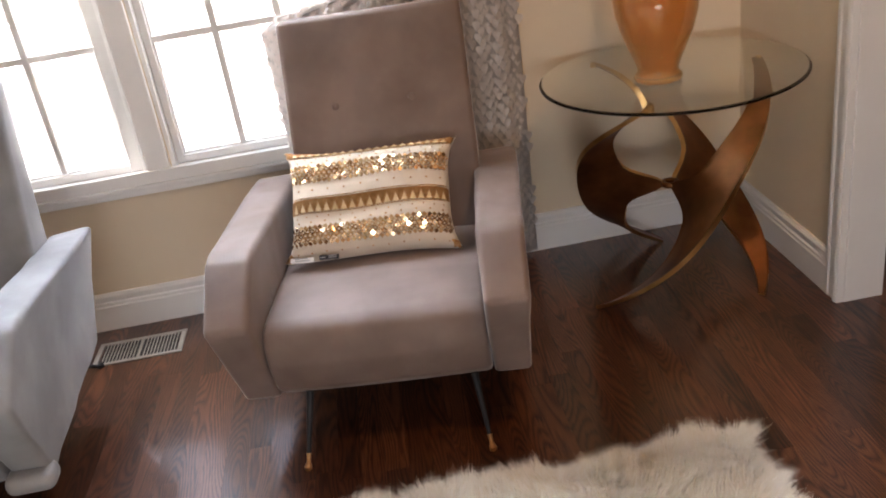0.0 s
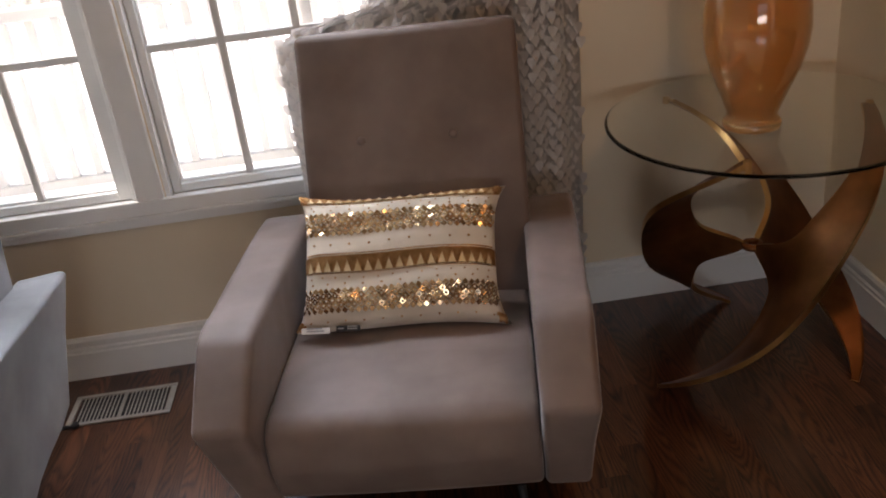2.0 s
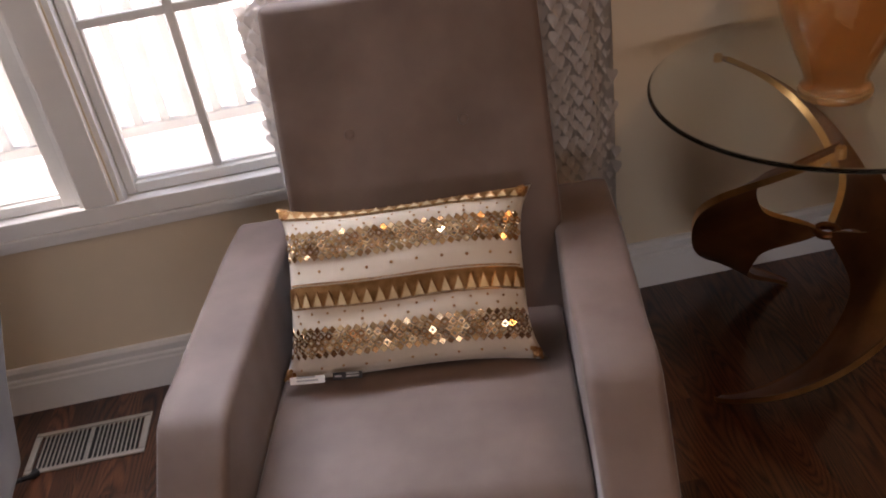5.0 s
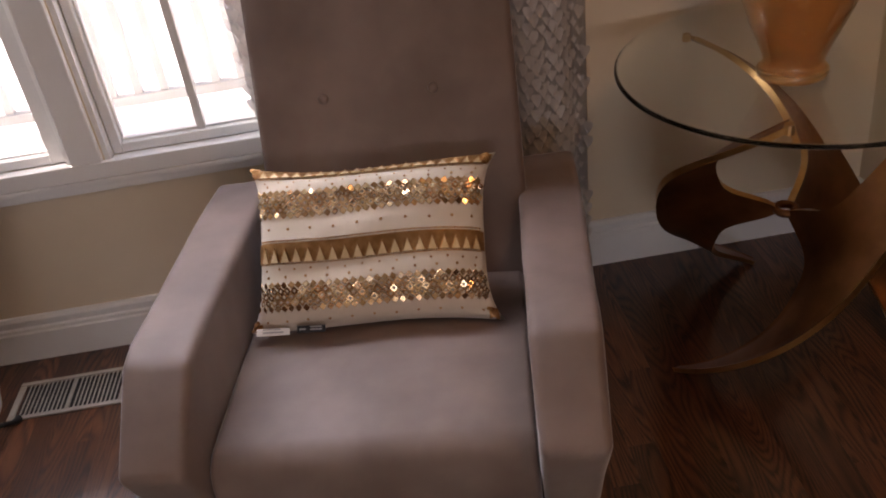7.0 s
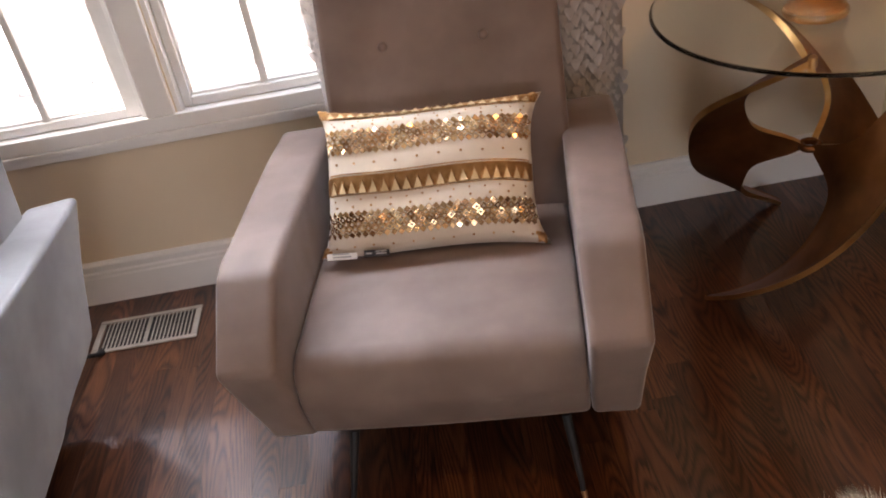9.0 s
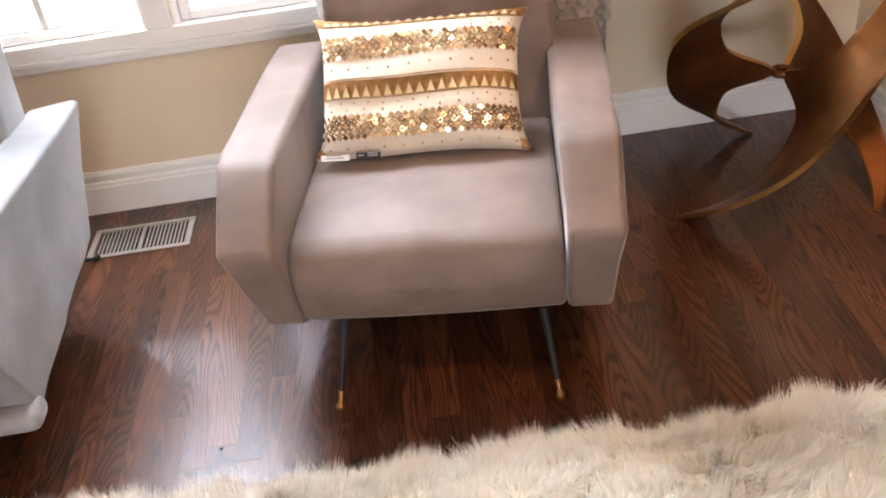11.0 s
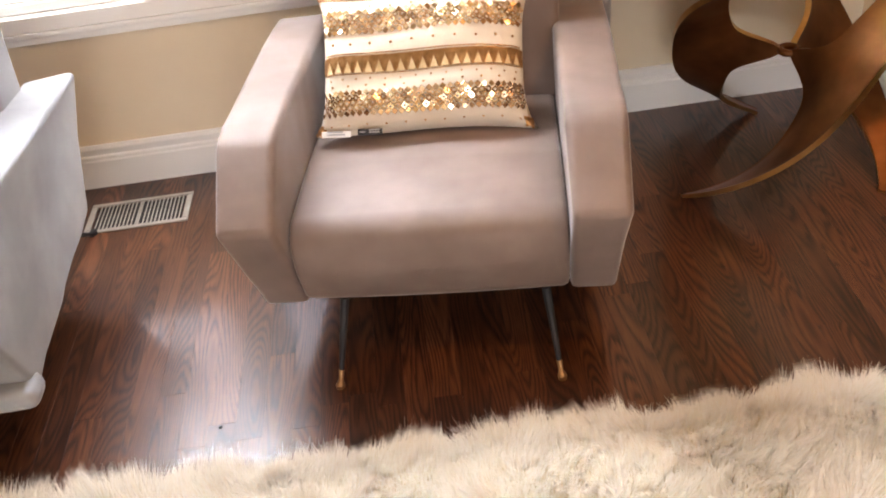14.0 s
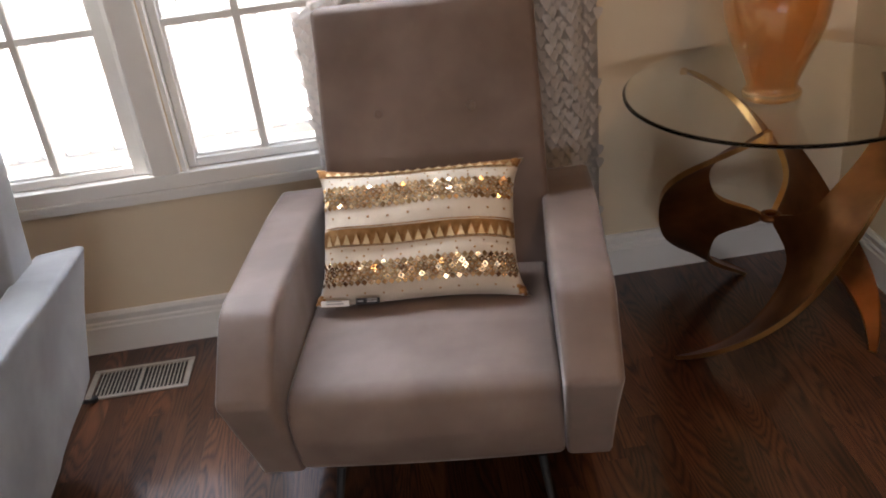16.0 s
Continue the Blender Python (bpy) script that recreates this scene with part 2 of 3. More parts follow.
def prism(bm, outline, axis, a, b, bevel=0.0, seg=3):
    """An outline in the two other axes, drawn along one axis from a to b."""
    def at(p, w):
        q = list(p)
        q.insert(axis, w)
        return bm.verts.new(q)
    va, vb = [at(p, a) for p in outline], [at(p, b) for p in outline]
    n = len(outline)
    fs = [bm.faces.new(va), bm.faces.new(vb[::-1])]
    fs += [bm.faces.new((va[i], va[(i + 1) % n], vb[(i + 1) % n], vb[i])) for i in range(n)]
    if bevel:
        bmesh.ops.recalc_face_normals(bm, faces=fs)
        bmesh.ops.bevel(bm, geom=list({e for f in fs for e in f.edges}), offset=bevel, segments=seg, affect='EDGES', profile=0.5)
    return bm


def tube(bm, pts, radii, n=12):
    """A closed round tube through the points."""
    rings = []
    pts = [Vector(p) for p in pts]
    for i, p in enumerate(pts):
        d = (pts[min(i + 1, len(pts) - 1)] - pts[max(i - 1, 0)]).normalized()
        s = d.cross(Vector((0.31, 0.87, 0.38))).normalized()
        c = d.cross(s)
        rings.append([bm.verts.new(p + radii[i] * (math.cos(k * math.tau / n) * s + math.sin(k * math.tau / n) * c)) for k in range(n)])
    for a, b in zip(rings, rings[1:]):
        for k in range(n):
            bm.faces.new((a[k], a[(k + 1) % n], b[(k + 1) % n], b[k]))
    bm.faces.new(rings[0][::-1])
    bm.faces.new(rings[-1])
    return bm


def lathe(bm, profile, n=40, closed=False):
    rings = [[bm.verts.new((r * math.cos(k * math.tau / n), r * math.sin(k * math.tau / n), z)) for k in range(n)] for r, z in profile]
    pairs = list(zip(rings, rings[1:])) + ([(rings[-1], rings[0])] if closed else [])
    for a, b in pairs:
        for k in range(n):
            bm.faces.new((a[k], a[(k + 1) % n], b[(k + 1) % n], b[k]))
    if not closed:
        bm.faces.new(rings[0][::-1])
        bm.faces.new(rings[-1])
    return bm


# ---- the room ----
WALL_N, WALL_E, CEIL = 2.752, 1.440, 2.60
WEST, SOUTH, EAST = -3.2, -3.0, 4.2
WIN = ((-1.18, -0.489), (-0.412, 0.26))      # sash openings
SILL, HEAD = 0.50, 2.03

floor = structure("floor", boxed((WEST, SOUTH, -0.06), (EAST, WALL_N + 0.2, -0.012)), gap_dark, "dark-stained oak strip floor with a satin finish", "floor")

bm = bmesh.new()
T = 0.16
for lo, hi in (((WEST, WALL_N, 0), (WIN[0][0], WALL_N + T, CEIL)), ((WIN[1][1], WALL_N, 0), (EAST, WALL_N + T, CEIL)),
               ((WIN[0][0], WALL_N, 0), (WIN[1][1], WALL_N + T, SILL)), ((WIN[0][0], WALL_N, HEAD), (WIN[1][1], WALL_N + T, CEIL)),
               ((WIN[0][1], WALL_N, SILL), (WIN[1][0], WALL_N + T, HEAD))):
    box(bm, lo, hi)
structure("wall_north", bm, paint_wall, "cream painted wall with a pair of windows", "wall")

bm = bmesh.new()
box(bm, (WALL_E, 2.085, 0), (WALL_E + 0.115, WALL_N, CEIL))
box(bm, (WALL_E, 0.30, 2.13), (WALL_E + 0.115, 2.085, CEIL))
box(bm, (WALL_E, SOUTH, 0), (WALL_E + 0.115, 0.30, CEIL))
structure("wall_east", bm, paint_wall, "cream painted side wall with a cased opening", "wall")
structure("wall_west", boxed((WEST - 0.12, SOUTH, 0), (WEST, WALL_N + T, CEIL)), paint_wall, "plain cream painted wall", "wall")
structure("wall_far_east", boxed((EAST, SOUTH, 0), (EAST + 0.12, WALL_N + T, CEIL)), paint_wall, "plain cream wall of the next room", "wall")
bm = bmesh.new()
for lo, hi in (((WEST, SOUTH - 0.12, 0), (-1.2, SOUTH, CEIL)), ((0.8, SOUTH - 0.12, 0), (EAST, SOUTH, CEIL)),
               ((-1.2, SOUTH - 0.12, 0), (0.8, SOUTH, 0.65)), ((-1.2, SOUTH - 0.12, 2.25), (0.8, SOUTH, CEIL))):
    box(bm, lo, hi)
structure("wall_south", bm, paint_wall, "cream painted wall with a wide window", "wall")
structure("ceiling", boxed((WEST, SOUTH, CEIL), (EAST, WALL_N + T, CEIL + 0.1)), paint_ceiling, "plain white painted ceiling", "ceiling")


def skirting(name, a, b, face, axis, sign):
    """A moulded baseboard: axis 0 runs along x at y=face, axis 1 along y at x=face."""
    out = [(0, 0), (0.019, 0), (0.019, 0.084), (0.016, 0.089), (0.016, 0.097), (0.011, 0.102), (0.014, 0.110), (0.014, 0.121), (0.008, 0.129), (0, 0.130)]
    pts = [(face + sign * d, z) for d, z in out]
    structure(name, prism(bmesh.new(), pts, axis, a, b), paint_trim, "white painted moulded baseboard", "baseboard", 25)


skirting("baseboard", WEST, WALL_E - 0.0195, WALL_N, 0, -1)
skirting("baseboard_east", 2.139, WALL_N, WALL_E, 1, -1)

# cased opening: moulded casing on the wall's face and a flat jamb on its end
bm = bmesh.new()
out = [(0, 2.071), (-0.020, 2.071), (-0.023, 2.078), (-0.023, 2.090), (-0.017, 2.096), (-0.017, 2.120), (-0.020, 2.126), (-0.020, 2.137), (0, 2.138)]
prism(bm, [(WALL_E + a, b) for a, b in out], 2, 0, 2.2)
structure("door_casing", bm, paint_trim, "white painted moulded casing of the wide opening", "door casing", 25)
bm = bmesh.new()
box(bm, (WALL_E + 0.001, 2.068, 0), (WALL_E + 0.114, 2.084, 2.128), 0.002)
structure("door_jamb", bm, paint_trim, "white painted jamb at the end of the wall", "door jamb")


# ---- windows ----
def casement(name, x0, x1, g0, g1, verticals):
    top = thing(name, Matrix.Identity(4), "white painted casement window with divided panes", "window", "", "structure")
    for nm, lo, hi in (("jamb", (x0, WALL_N + 0.002, SILL), (x0 + 0.012, 2.89, HEAD)), ("jamb", (x1 - 0.012, WALL_N + 0.002, SILL), (x1, 2.89, HEAD)),
                       ("window_sill", (x0, WALL_N + 0.002, SILL), (x1, 2.89, SILL + 0.012)), ("head", (x0, WALL_N + 0.002, HEAD - 0.012), (x1, 2.89, HEAD))):
        part(nm, boxed(lo, hi), paint_trim, top)
    z0, z1 = 0.538, HEAD - 0.055
    for nm, lo, hi in (("stile", (x0 + 0.013, 2.785, SILL + 0.013), (g0, 2.825, HEAD - 0.013)), ("stile", (g1, 2.785, SILL + 0.013), (x1 - 0.013, 2.825, HEAD - 0.013)),
                       ("rail", (g0, 2.786, SILL + 0.013), (g1, 2.824, z0)), ("rail", (g0, 2.786, z1), (g1, 2.824, HEAD - 0.013))):
        part(nm, boxed(lo, hi, 0.003), paint_sash_shaded, top)
    bead = 0.006
    for nm, lo, hi in (("glazing_bead", (g0, 2.80, z0), (g1, 2.818, z0 + bead)), ("glazing_bead", (g0, 2.80, z0 + bead), (g0 + bead, 2.818, z1)), ("glazing_bead", (g1 - bead, 2.80, z0 + bead), (g1, 2.818, z1))):
        part(nm, boxed(lo, hi, 0.002), paint_trim, top)
    zs = [0.905, 1.265, 1.625]
    for z in zs:
        part("muntin", boxed((g0, 2.795, z - 0.010), (g1, 2.8105, z + 0.010), 0.003), paint_sash_shaded, top)
    for x in verticals:
        part("muntin", boxed((x - 0.010, 2.794, z0), (x + 0.010, 2.8115, z1), 0.003), paint_sash_shaded, top)
    xs = [g0] + list(verticals) + [g1]
    for xa, xb in zip(xs, xs[1:]):
        for za, zb in zip([z0] + zs, zs + [z1]):
            p = part("pane", boxed((xa, 2.8125, za), (xb, 2.8155, zb)), pane_glass, top)
            p.visible_shadow = False


casement("window_1", WIN[0][0], WIN[0][1], -1.120, -0.546, (-0.935, -0.752))
casement("window_2", WIN[1][0], WIN[1][1], -0.376, 0.200, (-0.185, 0.010))

# casing round both windows, with the mullion between them
bm = bmesh.new()
Y0 = WALL_N
def casing_bar(lo, hi):
    box(bm, lo, hi, 0.003)
casing_bar((WIN[0][0] - 0.07, Y0 - 0.013, 0.446), (WIN[1][1] + 0.07, Y0, 0.466))
casing_bar((WIN[0][0] - 0.07, Y0 - 0.020, 0.4662), (WIN[1][1] + 0.07, Y0, 0.480))
casing_bar((WIN[0][0] - 0.07, Y0 - 0.016, 0.4802), (WIN[1][1] + 0.07, Y0, 0.5205))
casing_bar((WIN[0][1] + 0.003, Y0 - 0.016, 0.5207), (WIN[1][0] - 0.003, Y0 + 0.002, HEAD))
casing_bar((WIN[0][0] - 0.07, Y0 - 0.018, 0.5207), (WIN[0][0], Y0 + 0.002, HEAD))
casing_bar((WIN[1][1], Y0 - 0.018, 0.5207), (WIN[1][1] + 0.07, Y0 + 0.002, HEAD))
casing_bar((WIN[0][0] - 0.07, Y0 - 0.018, HEAD + 0.001), (WIN[1][1] + 0.07, Y0, HEAD + 0.08))
structure("window_casing", bm, paint_trim, "white painted casing and mullion round the windows", "window casing")

# window in the wall behind
top = thing("window_3", Matrix.Identity(4), "wide white window in the rear wall", "window", "", "structure")
for x in (-1.2, -0.55, 0.1, 0.75):
    part("stile", boxed((x, SOUTH - 0.08, 0.65), (x + 0.05, SOUTH - 0.03, 2.25)), paint_trim, top)
for z in (0.65, 1.42, 2.20):
    part("rail", boxed((-1.2, SOUTH - 0.079, z), (0.8, SOUTH - 0.031, z + 0.05)), paint_trim, top)

# recessed ceiling lights
for x, y, watts in ((1.10, 1.05, 3.0), (0.5, -1.6, 0.5)):
    d = thing("ceiling_light", pose(x, y, CEIL), "recessed warm ceiling light with a white trim", "ceiling light", "recessed ceiling lights")
    part("trim_ring", lathe(bmesh.new(), [(0.062, -0.001), (0.062, -0.006), (0.085, -0.004), (0.086, -0.001)], 32, True), paint_trim, d, "", 40)
    part("lens", lathe(bmesh.new(), [(0.061, -0.004), (0.061, -0.001)], 32), lamp_glow, d, "glowing diffuser")
    l = new("downlight", bpy.data.lights.new("downlight", 'AREA'))
    l.data.shape, l.data.size, l.data.energy, l.data.color = 'DISK', 0.12, watts, (1.0, 0.56, 0.22)
    l.matrix_world = look((x, y, CEIL - 0.012), (x, y, 0))

# ---- outdoors ----
structure("ground", boxed((-60, 2.95, -0.80), (60, 120, -0.70)), snow, "pale snow-covered yard in bright light", "ground")
structure("porch_floor", boxed((-9, 2.95, -0.35), (6, 5.1, -0.25)), snow, "porch deck under bright snow", "porch floor")
rail = thing("porch_railing", pose(0, 4.9, -0.25), "white painted porch railing with square balusters", "railing")
part("top_rail", boxed((-7, -0.045, 0.93), (3, 0.045, 0.99), 0.01), rail_shaded, rail)
part("bottom_rail", boxed((-7, -0.03, 0.08), (3, 0.03, 0.13), 0.006), rail_shaded, rail)
bal = mesh_of("baluster", boxed((-0.019, -0.019, 0.13), (0.019, 0.019, 0.93)), rail_shaded)
for k in range(76):
    ob = new("baluster", bal)
    ob.parent = rail
    ob.location.x = -6.4 + 0.122 * k
for x in (-5.2, -2.5, 0.4):
    part("post", boxed((x - 0.05, -0.05, 0), (x + 0.05, 0.05, 1.08), 0.006), rail_shaded, rail)


def bare_tree(x, y, h, seed):
    r = random.Random(seed)
    t = thing("bare_tree", pose(x, y, -0.70), "leafless grey tree beyond the railing", "tree", "trees in the yard")
    bm = bmesh.new()
    tube(bm, [(0, 0, 0), (0.03, 0, h * 0.3), (-0.02, 0.05, h * 0.6), (0.05, 0, h)], [0.10, 0.08, 0.05, 0.015], 8)
    part("trunk", bm, bark, t, "", 60)
    for k in range(9):
        z = h * (0.25 + 0.07 * k)
        a = r.uniform(0, math.tau)
        l = r.uniform(0.5, 1.0) * (h - z) * 0.6 + 0.3
        d = Vector((math.cos(a), math.sin(a), 0.8)) * l
        bm = bmesh.new()
        tube(bm, [(0, 0, z), Vector((0, 0, z)) + d * 0.5 + Vector((0, 0, 0.1)), Vector((0, 0, z)) + d], [0.03, 0.02, 0.006], 6)
        part("limb", bm, bark, t, "", 60)


bare_tree(-0.35, 8.2, 4.2, 1)
bare_tree(-3.2, 12.0, 6.0, 2)
bare_tree(1.6, 11.0, 5.0, 3)
bm = bmesh.new()
r = random.Random(5)
for k in range(900):
    p = Vector((r.uniform(-16, 9), r.uniform(13, 17), -0.7))
    for j in range(3):
        d = Vector((r.uniform(-0.5, 0.5), r.uniform(-0.4, 0.4), r.uniform(0.5, 1.6)))
        s = Vector((0.03, 0, 0))
        bm.faces.new([bm.verts.new(q) for q in (p - s, p + s, p + d)])
tagged(part("hedge", bm, hedge_mat), "dry brown brush at the yard's edge", "hedge", "", "stuff")

# ---- things ----
def arm_mesh(side, rumple=0.003):
    """Slab arm with a pointed front: outline in depth and height, drawn across."""
    outer = 0.381 if side < 0 else 0.372
    out = [(0.118, 0.150), (0.700, 0.172), (0.765, 0.34), (0.815, 0.482), (0.20, 0.528), (0.150, 0.524), (0.004, 0.413)]
    bm = bmesh.new()
    prism(bm, out, 0, side * (0.268 if side < 0 else 0.262), side * outer, 0.016, 4)
    bmesh.ops.subdivide_edges(bm, edges=[e for e in bm.edges if e.calc_length() > 0.25], cuts=6, use_grid_fill=True)
    for v in bm.verts:
        w = max(0.0, (abs(v.co.x) - 0.266) / 0.108)
        low = min(1.0, max(0.0, (0.46 - v.co.z) / 0.28))
        rear = min(1.0, max(0, v.co.y - 0.1) / 0.5)
        nub = math.exp(-((v.co.y - 0.13) / 0.05) ** 2 - ((v.co.z - 0.165) / 0.04) ** 2)
        v.co.x -= side * w * (-0.004 * rear + low * (0.020 + 0.018 * rear) - 0.003 * nub - 0.015 * rear * math.exp(-((v.co.z - (0.545 - 0.078 * v.co.y)) / 0.022) ** 2))
        v.co += v.normal * rumple * noise.noise(v.co * 9 + Vector((side * 3, 0, 0)))
    return bm


def armchair(m, cloth, label, rolled_foot=False):
    c = thing("armchair", m, label, "armchair", "pair of armchairs")
    bm = bmesh.new()
    seat = [(0.120, 0.161), (0.085, 0.195), (0.062, 0.27), (0.062, 0.325), (0.075, 0.352), (0.105, 0.368), (0.30, 0.366), (0.66, 0.345), (0.70, 0.175)]
    prism(bm, seat, 0, -0.2660, 0.2605, 0.012, 3)
    bmesh.ops.subdivide_edges(bm, edges=[e for e in bm.edges if e.calc_length() > 0.2], cuts=8, use_grid_fill=True)
    for v in bm.verts:
        if v.co.z > 0.30:
            k = max(0, 1 - (v.co.x / 0.26) ** 2)
            v.co.z += 0.010 * k * min(1, max(0, v.co.y - 0.05) / 0.2)
        elif v.co.y < 0.12:
            v.co.y -= 0.006 * max(0, 1 - (v.co.x / 0.26) ** 2)
    part("seat", bm, cloth, c, "", 50)
    bm = bmesh.new()
    back = [(0.560, 0.34), (0.797, 0.9325), (0.862, 0.925), (0.735, 0.34)]
    prism(bm, back, 0, -0.238, 0.280, 0.015, 4)
    bmesh.ops.subdivide_edges(bm, edges=[e for e in bm.edges if e.calc_length() > 0.25], cuts=12, use_grid_fill=True)
    buttons = [(-0.098, 0.700), (0.118, 0.700)]
    for v in bm.verts:
        x, y, z = v.co
        line = 0.560 + (z - 0.34) * 0.4
        if y < line + 0.03:
            v.co.y -= 0.010 * max(0, 1 - ((x - 0.021) / 0.26) ** 2)
            for bx, bz in buttons:
                v.co.y += 0.011 * math.exp(-((x - bx) ** 2 + (z - bz) ** 2) / 0.0014)
    part("backrest", bm, cloth, c, "", 50)
    for bx, bz in buttons:
        bm = bmesh.new()
        bmesh.ops.create_uvsphere(bm, u_segments=16, v_segments=10, radius=0.0105)
        bmesh.ops.scale(bm, verts=bm.verts, vec=(1, 0.5, 1))
        b = part("button", bm, cloth, c, "cloth-covered button", 180)
        b.location = (bx, 0.560 + (bz - 0.34) * 0.4 - 0.001, bz)
        b.rotation_euler.x = radians(-22)
    for side in (-1, 1):
        arm = part("armrest", arm_mesh(side, 0.008 if rolled_foot else 0.003), cloth, c, "", 45)
        if rolled_foot:
            x0, x1 = sorted((side * 0.255, side * 0.368))
            part("arm_foot", boxed((x0, 0.060, 0.146), (x1, 0.135, 0.196), 0.0225, 5), cloth, arm, "rounded padded lower end", 60)
    bm = bmesh.new()
    box(bm, (-0.25, 0.14, 0.150), (0.25, 0.69, 0.172), 0.004)
    part("base_board", bm, leg_black, c, "black underside cloth")
    for sx in (-1, 1):
        for foot, head in (((0.228 * sx + 0.009, 0.022, 0), (0.203 * sx + 0.011, 0.106, 0.170)), ((0.262 * sx, 0.855, 0), (0.20 * sx, 0.62, 0.17))):
            f, h = Vector(foot), Vector(head)
            bm = tube(bmesh.new(), [f + (h - f) * 0.19, f + (h - f) * 0.25, h], [0.0050, 0.0058, 0.0095], 14)
            leg = part("leg", bm, leg_black, c, "", 60)
            bm = tube(bmesh.new(), [f + Vector((0, 0, 0.0)), f + Vector((0, 0, 0.006)), f + (h - f) * 0.055, f + (h - f) * 0.10, f + (h - f) * 0.20, f + (h - f) * 0.205], [0.0088, 0.0100, 0.0078, 0.0048, 0.0062, 0.0050], 14)
            if foot[1] < 0.5:
                part("ferrule", bm, leg_brass, leg, "brass leg tip", 50)
            else:
                part("ferrule", bm, leg_black, leg, "", 50)
    return c


armchair(pose(0.136, 1.748, 0, 0, 0, -8.1), velvet, "taupe velvet armchair with black brass-tipped legs by the window")
# this chair's paleness is window light held in the cloth colour
armchair(pose(-0.985, 1.640, 0, 0, 0, 1.0), daylit_velvet, "taupe velvet armchair beside the floor register, coloured pale as if daylit", True)

# ---- the cushion ----
PW, PH, PD = 0.236, 0.158, 0.054     # half width, half height, half depth


def cushion_at(a, b, lift=0.0):
    """A place on the cushion's front: a and b from -1 to 1 across and up."""
    pinch = 1 - (0.105 if b > 0 else 0.06) * (1 - a * a) * (abs(b) ** 3)
    pinch_x = 1 - (0.125 if a > 0 else 0.085) * (1 - b ** 4) * (abs(a) ** 3)
    d = PD * max(0, (1 - a ** 4)) ** 0.55 * max(0, (1 - b ** 4)) ** 0.55
    wob = 0.0035 * math.sin(5 * a + 2.2 * b) + 0.0025 * math.sin(9 * b - 3 * a)
    d = max(0.0, d + wob * (1 - a ** 6) * (1 - b ** 6))
    return Vector((a * PW * pinch_x, -(d + lift), b * PH * pinch + 0.004 * math.sin(3 * a)))


def cushion_frame(a, b):
    e = 0.01
    p = cushion_at(a, b)
    dx = (cushion_at(min(1, a + e), b) - cushion_at(max(-1, a - e), b)).normalized()
    dz = (cushion_at(a, min(1, b + e)) - cushion_at(a, max(-1, b - e))).normalized()
    n = dx.cross(dz).normalized()
    return p, dx, dz, n


cushion_m = pose(0.136, 1.748, 0, 0, 0, -8.1) @ pose(-0.012, 0.494, 0.491, -42, 2.0, 0)
cushion = thing("lumbar_cushion", cushion_m, "ivory oblong cushion with gold sequin bands on the armchair", "cushion")
bm = bmesh.new()
N, M = 44, 30
front = [[bm.verts.new(cushion_at(-1 + 2 * i / N, -1 + 2 * j / M)) for i in range(N + 1)] for j in range(M + 1)]
rear = [[front[j][i] if i in (0, N) or j in (0, M) else bm.verts.new(Vector((1, -0.8, 1)) * cushion_at(-1 + 2 * i / N, -1 + 2 * j / M)) for i in range(N + 1)] for j in range(M + 1)]
for j in range(M):
    for i in range(N):
        bm.faces.new((front[j][i], front[j][i + 1], front[j + 1][i + 1], front[j + 1][i]))
        bm.faces.new((rear[j][i], rear[j + 1][i], rear[j + 1][i + 1], rear[j][i + 1]))
for v in bm.verts:
    if v.co.y > 0:
        v.co.y = abs(v.co.y)
part("cover", bm, linen, cushion, "ivory cotton cover", 180)


def band_strip(name, b0, b1, mat, label, lift=0.0012, a0=-0.985, a1=0.985):
    bm = bmesh.new()
    n = 60
    rows = []
    for j in range(5):
        b = b0 + (b1 - b0) * j / 4
        rows.append([])
        for i in range(n + 1):
            p, dx, dz, nn = cushion_frame(a0 + (a1 - a0) * i / n, b)
            rows[-1].append(bm.verts.new(p + nn * lift))
    for j in range(4):
        for i in range(n):
            bm.faces.new((rows[j][i], rows[j][i + 1], rows[j + 1][i + 1], rows[j + 1][i]))
    bmesh.ops.solidify(bm, geom=bm.faces[:], thickness=0.0012)
    return part(name, bm, mat, cushion, label, 60)


def tile(bm, a, b, half, turn, hole, rnd, lift=0.002, tilt=0.32):
    """One sequin: a square frame with an open middle, a little askew."""
    p, dx, dz, n = cushion_frame(a, b)
    n = (n + dx * rnd.uniform(-tilt, tilt) + dz * rnd.uniform(-tilt, tilt)).normalized()
    dx = (dx - n * dx.dot(n)).normalized()
    dz = n.cross(dx)
    c, s = math.cos(turn), math.sin(turn)
    ex, ez = dx * c + dz * s, dz * c - dx * s
    p = p + n * lift
    def ring(h, w):
        return [bm.verts.new(p + ex * h * x + ez * h * z + n * w) for x, z in ((-1, -1), (1, -1), (1, 1), (-1, 1))]
    o0, o1 = ring(half, 0), ring(half * 0.9, 0.0009)
    for i in range(4):
        bm.faces.new((o0[i], o0[(i + 1) % 4], o1[(i + 1) % 4], o1[i]))
    if hole:
        i1 = ring(half * hole, 0.0009)
        i0 = ring(half * hole, 0)
        for i in range(4):
            j = (i + 1) % 4
            bm.faces.new((o1[i], o1[j], i1[j], i1[i]))
            bm.faces.new((i1[i], i1[j], i0[j], i0[i]))
    else:
        bm.faces.new(o1)


def plain_part(name, bm, mat, parent, label):
    me = bpy.data.meshes.new(name)
    bm.to_mesh(me)
    bm.free()
    me.materials.append(mat)
    ob = new(name, me)
    ob.parent = parent
    ob["label"] = label
    ob["kind"] = "stuff"
    return ob


